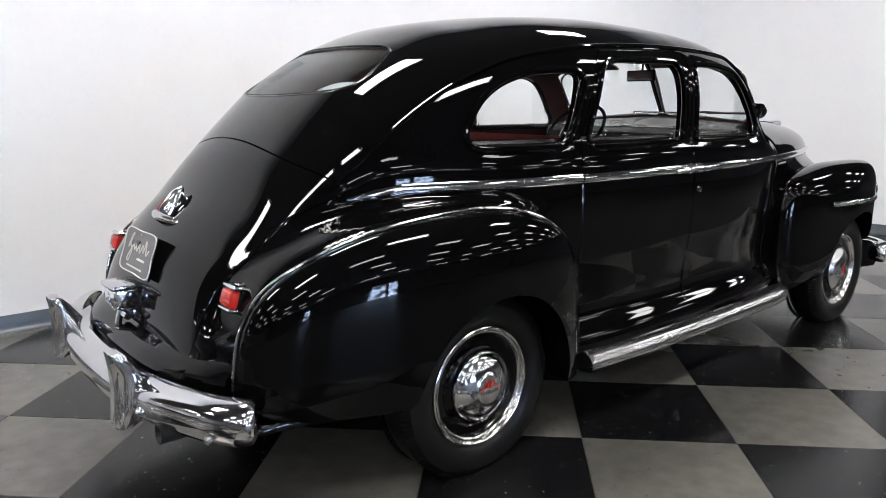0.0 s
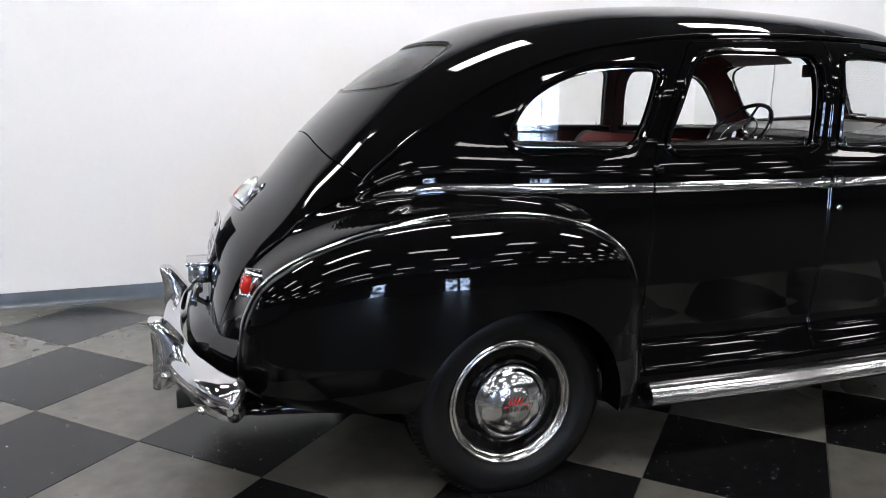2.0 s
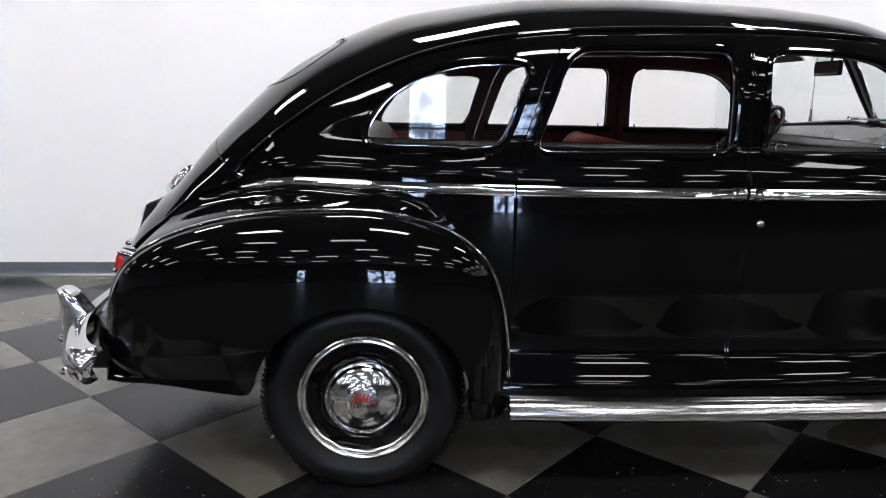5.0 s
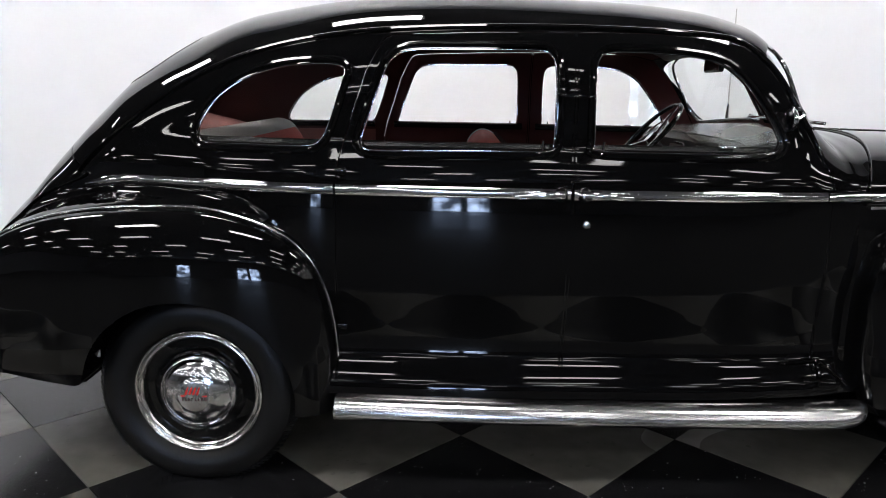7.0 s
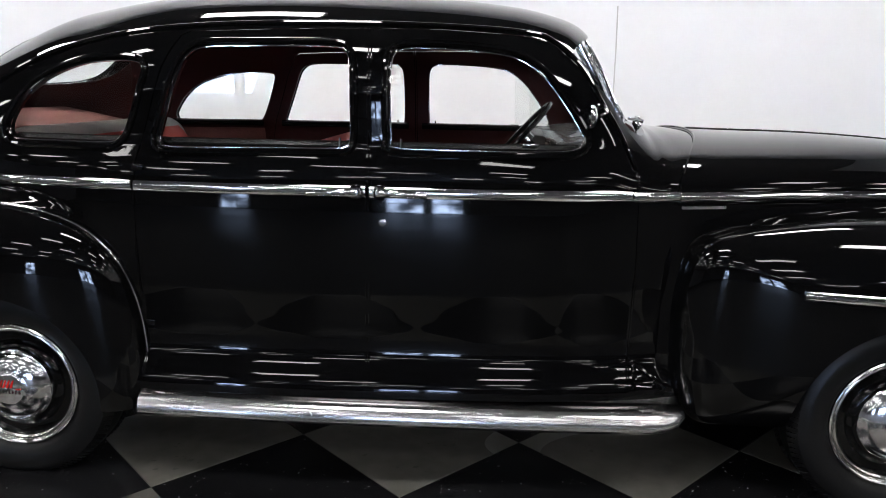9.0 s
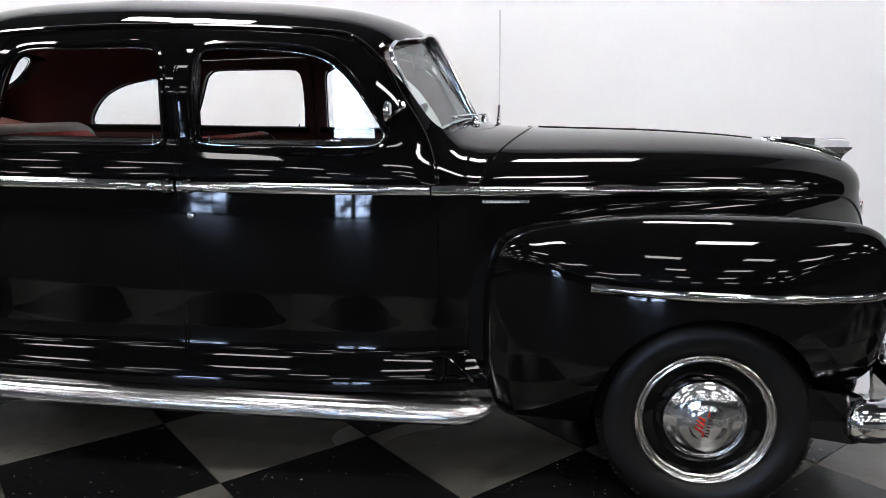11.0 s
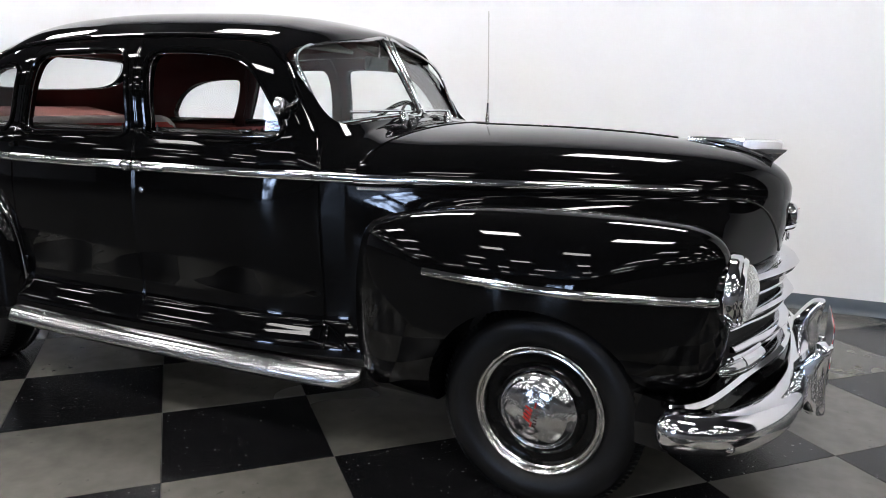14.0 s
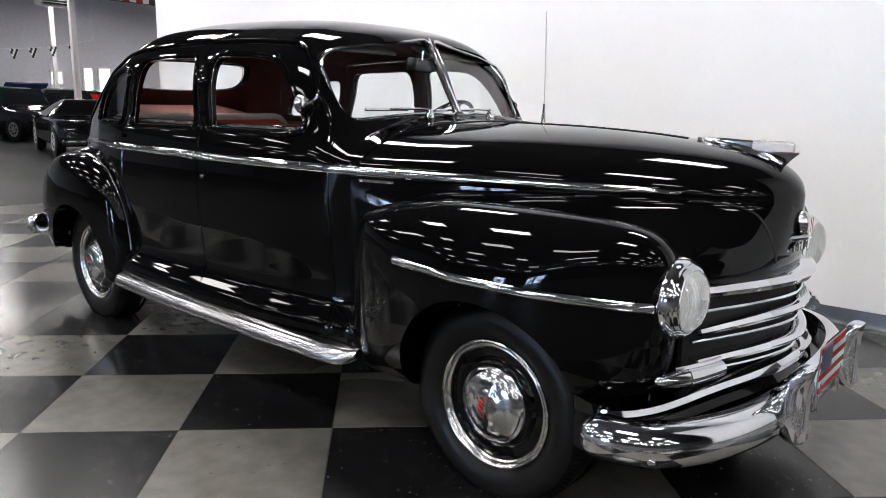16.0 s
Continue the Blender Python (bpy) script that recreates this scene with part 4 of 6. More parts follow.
def glazing(name, points, normal, parent=car, lean=0.0):
    ob = obj(name, *pane(flat(points, normal, lean), normal), GLASS, parent, "clear glass", smooth=False)
    ob.visible_shadow = False
    return ob


OUT = (0, 1, 0)
for s in (-1, 1):
    for name, poly in (("quarter", QUARTER), ("rear_door", REAR_WIN), ("front_door", FRONT_WIN)):
        obj(name + "_window_surround", *tube(on_side(grown(poly, 0.014), 0.001, s), 0.010, 8, True, OUT), PAINT, car)
        obj(name + "_window_trim", *tube(on_side(grown(poly, -0.002), -0.012, s), 0.0026, 6, True, OUT), DULL_CHROME, car, "thin bright window edging")
    glazing("quarter_window_glass", on_side(grown(QUARTER, -0.001), -0.020, s), (0, s, 0), lean=0.12)
    vent = [(x, z) for x, z in FRONT_WIN if x > 1.722]
    k = max(range(len(vent)), key=lambda i: (vent[i][0] - vent[i - 1][0]) ** 2 + (vent[i][1] - vent[i - 1][1]) ** 2)
    vent = vent[k:] + vent[:k]
    glazing("vent_window_glass", on_side(vent, -0.020, s), (0, s, 0))
    obj("vent_latch", *box((0.05, 0.012, 0.010), (1.745, s * (float(side_y(1.745, 1.195)) - 0.03), 1.192), 0.003), CHROME, car)
    # drip rail over the doors, running back down to the trunk
    rail = spline([(2.082, 1.120), (2.052, 1.196), (2.010, 1.268), (1.965, 1.335), (1.905, 1.435), (1.815, 1.516), (1.72, 1.546), (1.40, 1.560), (1.02, 1.560), (0.66, 1.545), (0.40, 1.515), (0.20, 1.472), (0.02, 1.402), (-0.14, 1.315), (-0.29, 1.212), (-0.37, 1.146), (-0.425, 1.098), (-0.462, 1.058)], 6)
    obj("drip_rail", *tube(on_side(rail, 0.004, s), 0.008, 8, up=OUT, scale=[min(1.0, 0.45 + 0.05 * i) for i in range(len(rail))]), PAINT, car)
    # windscreen pane with its bright frame
    def ws(y, z, lift=0.0):
        x = WS[0].x - (ws_n.y * (y - WS[0].y) + ws_n.z * (z - WS[0].z)) / ws_n.x
        p = Vector((x, y, z)) + ws_n * lift
        return (p.x, p.y * (-s), p.z)
    glazing("windscreen_glass", [ws(min(y, -0.006), z, -0.004) for y, z in grown(PANE, 0.006)], (ws_n.x, -s * ws_n.y, ws_n.z))
    rim = []
    for y, z in grown(PANE, 0.008):
        q = ws(min(y, -0.014), z)
        up = min(1.0, max(0.0, (z - 1.29) / 0.16))
        rim.append((q[0] + 0.005 + 0.016 * up * up * (3 - 2 * up), q[1], q[2]))
    obj("windscreen_frame", *tube(rim, 0.0072, 8, True, (1, 0, 0)), DULL_CHROME, car, "bright windscreen frame")
obj("windscreen_divider", *sweep([(-0.012, -0.01), (0.012, -0.01), (0.014, 0.004), (0.006, 0.014), (-0.006, 0.014), (-0.014, 0.004)],
                                 [(2.15, 0, 1.258), (2.055, 0, 1.4205), (1.952, 0, 1.589)], up=(1, 0, 0.6)), CHROME, car)
back = [(tail_x(y, z), y, z) for y, z in BACK_WIN]
bent = []
for r in np.linspace(0.06, 1.0, 8):
    bent.append([(tail_x(y * r, 1.445 + (z - 1.445) * r) + 0.005, y * r, 1.445 + (z - 1.445) * r - 0.004) for y, z in BACK_WIN])
bent += [[(x + 0.003, y, z - 0.003) for x, y, z in ring] for ring in bent[::-1]]
obj("rear_window_glass", *loft(bent), GLASS, car, "clear glass").visible_shadow = False
obj("rear_window_seal", *tube([(tail_x(y, z) + 0.002, y, z - 0.002) for y, z in grown(BACK_WIN, 0.002)], 0.0052, 8, True, (-1, 0, 1)), BLACK_PLASTIC, car, "black rubber window seal")
obj("rear_window_trim", *tube([(tail_x(y, z) + 0.001, y, z - 0.001) for y, z in grown(BACK_WIN, -0.005)], 0.0022, 6, True, (-1, 0, 1)), PAINT_SATIN, car)


# ---- door hardware ----
for s in (-1, 1):
    for x0, x1 in ((1.20, 1.05), (1.275, 1.425)):
        h = new("door_handle")
        h.parent = car
        tagged(h, "chrome lever door handle")
        d = 1 if x1 > x0 else -1
        y = lambda x, z=1.04: s * float(side_y(x, z))
        obj("escutcheon", *lathe([(0.024, 0.0), (0.024, s * 0.010), (0.018, s * 0.020), (0.010, s * 0.03), (0.0, s * 0.031)], (x0, y(x0), 1.04), "y", 20), CHROME, h)
        path = spline([(x0, y(x0) + s * 0.03, 1.042), (x0 + d * 0.03, y(x0) + s * 0.043, 1.044), (x0 + d * 0.08, y(x0) + s * 0.045, 1.042), (x1, y(x1) + s * 0.03, 1.036)], 5)
        obj("lever", *sweep(circle(0.011, 10, 0.014), path, scale=np.linspace(1.15, 0.6, len(path))), CHROME, h)
    obj("door_lock", *lathe([(0.012, 0.0), (0.012, s * 0.006), (0.008, s * 0.008), (0.0, s * 0.008)], (1.285, s * (float(side_y(1.285, 0.945))), 0.945), "y", 16), CHROME, car)
    for x in (1.14, 1.335):
        obj("lock_pin", *tube([(x, s * 0.75, 1.15), (x, s * 0.745, 1.205)], 0.004, 8, up=(1, 0, 0)), CHROME, car)
    # hinges at the rear door
    for z in (0.58, 1.10):
        obj("hinge", *box((0.035, 0.016, 0.022), (0.497, s * (float(side_y(0.497, z)) + 0.004), z), 0.004), PAINT, car)
    # round mirror clamped to the front door
    m = new("door_mirror")
    m.parent = car
    tagged(m, "round chrome clamp-on mirror")
    arm = spline([(1.952, s * 0.650, 1.312), (1.972, s * 0.675, 1.318), (1.978, s * 0.70, 1.30), (1.955, s * 0.716, 1.287)], 5)
    obj("arm", *tube(arm, 0.006, 8), CHROME, m)
    obj("head", *lathe([(0.0, 0.016), (0.012, 0.015), (0.024, 0.012), (0.034, 0.005), (0.037, -0.002), (0.038, -0.008), (0.036, -0.010), (0.034, -0.006), (0.0, -0.006)], (1.933, s * 0.716, 1.286), "x", 28), CHROME, m)
    obj("clamp", *box((0.022, 0.022, 0.034), (1.952, s * 0.652, 1.312), 0.006), CHROME, m)

# ---- rear: lamps, plate, badge, pipe ----
for s in (-1, 1):
    t = new("tail_lamp")
    t.parent = car
    m = Matrix.Translation((-0.828, s * 0.577, 0.752)) @ Matrix.Rotation(radians(15), 4, "Y")
    obj("lens", *turned(box((0.030, 0.080, 0.056), (-0.014, 0, 0), 0.011, 4), m), RED_LENS, t, "ribbed red glass lens")
    for k in (-1, 0, 1):
        obj("lens_rib", *turned(box((0.006, 0.064, 0.004), (-0.0285, 0, 0.014 * k), 0.0018, 2), m), RED_LENS, t)
    obj("cap", *turned(box((0.085, 0.088, 0.014), (0.016, 0, 0.035), 0.006, 3), m), CHROME, t, "chrome lamp cap")
    obj("cap_ridge", *turned(sweep(circle(0.007, 8, 0.006), [(-0.022, 0, 0.041), (0.02, 0, 0.044), (0.06, 0, 0.040)], scale=(0.5, 1.0, 0.6)), m), CHROME, t)
    obj("foot", *turned(box((0.070, 0.086, 0.011), (0.006, 0, -0.033), 0.005, 3), m), CHROME, t, "chrome lamp foot")
    obj("stalk", *turned(prism([(-0.004, -0.028), (-0.004, 0.030), (0.075, 0.028), (0.085, 0.010), (0.060, -0.020)], -0.037, 0.037), m), CHROME, t)
    obj("screw", *turned(lathe([(0.006, 0.0), (0.005, 0.003), (0.0, 0.004)], (-0.018, 0, -0.0365), "z", 10), m @ Matrix.Rotation(math.pi, 4, "X") @ Matrix.Translation((0, 0, 0.073))), DULL_CHROME, t)

plate = new("number_plate")
plate.parent = car
pm = Matrix.Translation((-0.924, 0.0, 0.812)) @ Euler((0, radians(18), 0)).to_matrix().to_4x4()
obj("panel", *turned(box((0.004, 0.305, 0.152), (0, 0, 0), 0.0015, 1), pm), PLATE, plate, "grey display plate")
obj("rim", *turned(tube(spline([(-0.003, 0.146, 0.070), (-0.003, 0.150, 0), (-0.003, 0.146, -0.070), (-0.003, 0, -0.074), (-0.003, -0.146, -0.070), (-0.003, -0.150, 0), (-0.003, -0.146, 0.070), (-0.003, 0, 0.074)], 5, True), 0.0025, 6, True, (1, 0, 0)), pm), WHITE, plate)
script = spline([(0.10, 0.005), (0.085, 0.05), (0.07, 0.055), (0.085, 0.02), (0.06, 0.0), (0.075, -0.04), (0.09, -0.03), (0.05, 0.02), (0.03, 0.005), (0.02, 0.025), (0.005, 0.002), (-0.01, 0.028), (-0.025, 0.0), (-0.045, 0.03), (-0.06, 0.005), (-0.075, 0.048), (-0.09, 0.0), (-0.11, 0.02)], 5)
obj("script", *turned(tube([(-0.0035, y, z) for y, z in script], 0.0022, 6, up=(1, 0, 0)), pm), WHITE, plate, "thin white line drawing")
for k, (y, z, w, h) in enumerate(((0.0, 0.062, 0.004, 0.004), (-0.05, -0.022, 0.075, 0.008), (0.0, -0.055, 0.16, 0.006))):
    obj("mark", *turned(box((0.0016, w, h), (-0.0032, y, z)), pm), WHITE, plate, smooth=False)
obj("plate_holder", *joined(box((0.02, 0.05, 0.17), (-0.912, 0.015, 0.765), 0.004), box((0.02, 0.24, 0.02), (-0.928, 0.015, 0.735), 0.004)), PAINT_SATIN, car)
obj("plate_lamp", *joined(box((0.085, 0.13, 0.075), (-0.985, 0.015, 0.665), 0.014, 3), box((0.10, 0.145, 0.02), (-0.985, 0.015, 0.705), 0.008, 2)), CHROME, car, "chrome plate lamp housing")
grip = spline([(-0.985, 0.015, 0.63), (-1.0, 0.015, 0.59), (-1.005, 0.015, 0.55), (-0.98, 0.015, 0.52)], 5)
obj("trunk_handle", *joined(tube(grip, 0.012, 10, up=(0, 1, 0)), tube([(-0.99, -0.055, 0.605), (-0.99, 0.085, 0.605)], 0.013, 10)), CHROME, car)
badge = new("trunk_badge")
badge.parent = car
tagged(badge, "chrome and red enamel trunk badge")
bz = 0.935
bx = tail_x(0.0, bz)
wing = [(0.008, 0.145, -0.026), (-0.016, 0.08, -0.010), (-0.035, 0.0, 0.002), (-0.016, -0.08, -0.010), (0.008, -0.145, -0.026)]
obj("wing", *sweep(circle(0.012, 10, 0.018), [(bx + a, b, bz + c) for a, b, c in spline(wing, 5)], scale=[0.35 + 0.65 * math.sin(math.pi * k / 20) for k in range(21)]), CHROME, badge)
along, proud = Vector((0.052, 0, 0.098)), Vector((-0.66, 0, 0.44)).normalized()


def fin(width, depth, rise, reach_up):
    """A rounded fin that stands up the slope of the lid, thickest at its foot."""
    rings = []
    for t in np.linspace(0, 1, 9):
        c = Vector((bx + 0.002, 0, bz)) + along * (t * reach_up) - proud * 0.012
        w, d = width * math.sqrt(max(0.02, 1 - t**2.6)), depth * (1 - 0.35 * t) * math.sqrt(max(0.05, 1 - t**3.5)) + rise
        rings.append([tuple(c + Vector((0, w * math.cos(a), 0)) + proud * (d * math.sin(a))) for a in np.linspace(-0.3, math.pi + 0.3, 15)])
    return loft(rings)


obj("crest", *fin(0.025, 0.050, 0.0, 1.0), CHROME, badge, "upright chrome fin")
obj("enamel", *fin(0.010, 0.050, 0.003, 0.86), RED_ENAMEL, badge, "red enamel inlay")
for k in range(9):
    y = -0.040 + 0.010 * k
    obj("letter_bar", *box((0.004, 0.0055, 0.007), (bx - 0.034 + 6.0 * y * y, y, bz - 0.010), 0.001, 1), RED_ENAMEL, badge, smooth=False)
for s in (-1, 1):
    edge = []
    for y, z in spline(LID[4:13], 5):
        a, b = -0.95, 0.0
        for _ in range(30):
            m = 0.5 * (a + b)
            a, b = (m, b) if float(side_y(m, z)) < y else (a, m)
        edge.append((a - 0.001, s * (y + 0.004), z))
    obj("lid_edge", *tube(edge, 0.0042, 8, up=(1, 0, 0)), PAINT, car)
obj("exhaust_pipe", *lathe([(0.030, -0.30), (0.030, 0.0), (0.026, 0.0), (0.025, -0.10), (0.0, -0.10)], (0, 0, 0), "x", 20), UNDER, car).matrix_basis = \
    Matrix.Translation((-1.07, -0.555, 0.383)) @ Matrix.Rotation(math.pi, 4, "Z")
# small bright plate on a dark arm, between rear tyre and fender edge
for s in (-1, 1):
    b = new("spring_bracket")
    b.parent = car
    obj("plate", *box((0.046, 0.008, 0.048), (-0.350, s * 0.785, 0.474), 0.004), STEEL, b, "bare metal bracket plate")
    obj("arm", *tube([(-0.350, s * 0.783, 0.462), (-0.362, s * 0.70, 0.44), (-0.37, s * 0.55, 0.44)], 0.012, 8), UNDER, b)

# rear apron between the body and the bumper
back_plan = spline([(-1.045, 0.0), (-1.034, -0.28), (-0.996, -0.46), (-0.948, -0.57), (-0.905, -0.645)], 6)
apron = []
for x, y in np.concatenate([back_plan[::-1], (back_plan * (1, -1))[1:]]):
    apron.append([(x + 0.12, y * 0.93, 0.585), (x + 0.05, y * 0.97, 0.562), (x + 0.012, y * 0.995, 0.532), (x, y, 0.495), (x, y, 0.42), (x + 0.02, y * 0.985, 0.37), (x + 0.08, y * 0.93, 0.35), (x + 0.16, y * 0.86, 0.36), (x + 0.16, y * 0.86, 0.52)])
obj("rear_apron", *loft(apron), PAINT, car)

CAR_INK = material("dark_blue_ink", (0.02, 0.025, 0.07), 0.4, vary=0.1)

# ---- front: lamps, grille, ornament ----
for s in (-1, 1):
    t = new("headlamp")
    t.parent = car
    c = (3.527, s * 0.617, 0.767)
    sized = lambda prof: [(0.955 * r, v) for r, v in prof]
    obj("bucket", *lathe(sized([(0.02, -0.16), (0.09, -0.10), (0.118, -0.02), (0.12, 0.0)]), c, "x", 40), PAINT, t)
    obj("rim", *lathe(sized([(0.112, -0.026), (0.120, -0.020), (0.124, -0.010), (0.122, -0.001), (0.1225, 0.005), (0.118, 0.015), (0.112, 0.020), (0.1125, 0.024), (0.106, 0.032), (0.100, 0.036), (0.095, 0.036), (0.092, 0.030), (0.096, 0.0)]), c, "x", 48, True), CHROME, t, "deep chrome headlamp rim")
    obj("reflector", *lathe(sized([(0.097, 0.032), (0.085, 0.020), (0.06, 0.004), (0.03, -0.008), (0.0, -0.012)]), c, "x", 40), REFLECTOR, t)
    obj("bulb", *lathe([(0.0, 0.026), (0.010, 0.022), (0.012, -0.01)], c, "x", 14), AMBER, t)
    obj("lens", *lathe(sized([(0.094, 0.034), (0.088, 0.046), (0.074, 0.057), (0.05, 0.066), (0.025, 0.071), (0.0, 0.072)]), c, "x", 40), LENS, t, "clear ribbed headlamp glass").visible_shadow = False
    flutes = []
    for k in range(-7, 8):
        y0 = k * 0.0115
        zz = math.sqrt(max(0.0, 0.086**2 - y0**2))
        flutes.append(tube([(c[0] + 0.0685 - 0.034 * ((y0 / 0.09) ** 2 + (z / 0.09) ** 2), c[1] + y0, c[2] + z) for z in np.linspace(-zz, zz, 11)], 0.0016, 5, up=(1, 0, 0)))
    obj("flutes", *joined(*flutes), LENS, t, "faint moulded ribs").visible_shadow = False
    p = new("parking_lamp")
    p.parent = car
    axis = [(3.512, s * 0.712, 0.535), (3.538, s * 0.668, 0.537), (3.570, s * 0.605, 0.540), (3.594, s * 0.545, 0.544), (3.612, s * 0.49, 0.548)]
    ax = spline(axis, 5)
    obj("lens", *sweep(circle(0.026, 16), ax[:14], scale=[0.12, 0.38, 0.55, 0.68, 0.78, 0.86, 0.92, 0.96, 0.99, 1, 1, 1, 1, 1]), DULL_CHROME, p, "bright ribbed parking lens")
    obj("nozzle", *sweep(circle(0.029, 16), ax[9:], scale=np.linspace(1.0, 0.85, len(ax) - 9)), CHROME, p)
    for k in (2, 4, 6, 8):
        obj("rib", *tube([tuple(np.array(ax[k]) + 0.0262 * (0.55, 0.78, 0.92, 0.99)[k // 2 - 1] * np.array((s * 0.83 * math.cos(a) * -0.5, math.cos(a) * 0.83, math.sin(a)))) for a in np.linspace(0, 2 * math.pi, 17)[:-1]], 0.002, 5, True), CHROME, p)
    obj("spine", *sweep(circle(0.007, 8), [(a, b, c2 + 0.028) for a, b, c2 in ax[6:]]), CHROME, p)

GR = [(3.680, 0.0), (3.671, 0.08), (3.648, 0.18), (3.616, 0.28), (3.580, 0.37), (3.552, 0.44), (3.530, 0.49)]


def plan_path(keys, z, drop=0.0, out=0.0):
    right = spline([(x + out, -y, z - drop * (y / 0.5) ** 2) for x, y in keys], 6)
    return np.concatenate([right[::-1], (right * (1, -1, 1))[1:]])


grille = new("grille")
grille.parent = car
blade = [(-0.03, -0.010), (0.0, -0.016), (0.014, -0.013), (0.020, -0.002), (0.012, 0.010), (-0.01, 0.016), (-0.035, 0.014)]
for n, (z, k, d) in enumerate(((0.768, 1.6, 0.002), (0.660, 1.15, 0.022), (0.556, 1.15, 0.014))):
    path = plan_path(GR, z, d)
    taper = [k * (0.65 + 0.35 * math.sin(math.pi * i / (len(path) - 1)) ** 0.5) for i in range(len(path))]
    obj("grille_bar", *sweep(blade, path, scale=taper), CHROME, grille, "broad chrome grille bar")
for z in (0.700, 0.607, 0.507):
    path = plan_path(GR, z, 0.003, -0.012)
    obj("grille_bar", *sweep([(-0.02, -0.004), (0.004, -0.006), (0.008, 0.0), (0.004, 0.005), (-0.02, 0.004)], path), CHROME, grille, "slim chrome grille bar")
# dark recess behind the bars
path = plan_path([(x - 0.03, y * 1.04) for x, y in GR], 0.625)
obj("grille_backing", *sweep([(-0.02, -0.16), (0.0, -0.16), (0.0, 0.14), (-0.02, 0.14)], path), UNDER, grille)

GV = [(3.690, 0.0, 0.484), (3.676, 0.16, 0.480), (3.642, 0.30, 0.470), (3.580, 0.44, 0.450), (3.518, 0.60, 0.429), (3.478, 0.70, 0.424), (3.432, 0.78, 0.428), (3.390, 0.812, 0.436)]
right = spline([(x, -y, z) for x, y, z in GV], 6)
path = np.concatenate([right[::-1], (right * (1, -1, 1))[1:]])
tp = [min(1.0, 0.6 + 0.1 * min(i, len(path) - 1 - i)) for i in range(len(path))]
obj("gravel_moulding", *sweep([(-0.03, -0.014), (0.004, -0.022), (0.018, -0.012), (0.020, 0.006), (0.008, 0.020), (-0.03, 0.022)], path, scale=tp), CHROME, car, "chrome lower grille moulding")
apron = []
for x, y, z in path:
    apron.append([(x - 0.025, y * 0.985, z + 0.015), (x - 0.008, y, z - 0.018), (x + 0.022, y * 1.01, z - 0.045), (x + 0.030, y * 1.012, z - 0.085), (x + 0.01, y * 1.0, z - 0.14), (x - 0.20, y * 0.9, z - 0.15), (x - 0.20, y * 0.9, z + 0.015)])
obj("splash_apron", *loft(apron), PAINT, car)

# front plate hung between the guards: a small striped pattern
fp = new("front_plate")
fp.parent = front_bumper
tagged(fp, "small striped plate between the guards")
obj("backing", *box((0.004, 0.30, 0.15), (3.828, -0.120, 0.528), 0.001, 1), PLATE, fp, smooth=False)
for k in range(7):
    obj("stripe", *box((0.002, 0.29, 0.0205), (3.831, -0.120, 0.4665 + 0.0205 * k)), RED_ENAMEL if k % 2 == 0 else WHITE, fp, smooth=False)
obj("canton", *box((0.002, 0.12, 0.08), (3.833, -0.203, 0.558)), CAR_INK, fp, smooth=False)
for y in (-0.12, 0.12):
    obj("bracket", *box((0.03, 0.02, 0.10), (3.818, y - 0.120, 0.44), 0.003), CHROME, fp)

# nose: crest bar, crest and the row of letters kept as plain bars
obj("crest_bar", *sweep([(-0.012, -0.007), (0.008, -0.009), (0.014, 0.0), (0.008, 0.007), (-0.012, 0.006)], spline([(3.612, -0.108, 0.886), (3.648, -0.065, 0.890), (3.676, 0, 0.893), (3.648, 0.065, 0.890), (3.612, 0.108, 0.886)], 6)), CHROME, car)
obj("nose_crest", *turned(lathe([(0.0, 0.036), (0.014, 0.034), (0.026, 0.026), (0.034, 0.012), (0.036, 0.0), (0.03, -0.012)], (0, 0, 0), "x", 24), Matrix.Translation((3.664, 0, 0.934)) @ Matrix.Rotation(radians(-12), 4, "Y") @ Matrix.Diagonal((0.8, 0.8, 1.25, 1))), CHROME, car, "small chrome shield crest")
for k in range(4):
    obj("crest_stripe", *box((0.006, 0.005, 0.05), (3.690, -0.015 + 0.010 * k, 0.931), 0.001, 1), RED_ENAMEL if k % 2 else WHITE, car, smooth=False)
for k in range(8):
    y = -0.095 + 0.027 * k
    obj("letter_bar", *box((0.006, 0.018, 0.024), (3.666 - 4.4 * y * y, y, 0.855), 0.0015, 1), CHROME, car, smooth=False)

# hood ornament: a long bright prow with two wings
orn = new("hood_ornament")
orn.parent = car
tagged(orn, "chrome ship-prow hood ornament with a clear tip")
rings = []
for x, half, zt, zl in ((3.285, 0.004, 1.201, 1.190), (3.33, 0.012, 1.203, 1.180), (3.40, 0.016, 1.202, 1.168), (3.47, 0.018, 1.199, 1.150), (3.482, 0.018, 1.198, 1.140)):
    rings.append([(x, -half, zt - 0.006), (x, -half * 0.6, zt), (x, half * 0.6, zt), (x, half, zt - 0.006), (x, half * 0.9, zl), (x, -half * 0.9, zl)])
obj("rail", *loft(rings), CHROME, orn)
rings = []
for x, half, zt, zl in ((3.478, 0.017, 1.198, 1.170), (3.52, 0.0185, 1.199, 1.168), (3.57, 0.0185, 1.199, 1.166), (3.600, 0.017, 1.198, 1.166), (3.612, 0.012, 1.193, 1.167)):
    rings.append([(x, -half, zt - 0.007), (x, -half * 0.6, zt), (x, half * 0.6, zt), (x, half, zt - 0.007), (x, half, zl), (x, -half, zl)])
obj("clear_tip", *loft(rings), LUCITE, orn, "frosted clear plastic block")
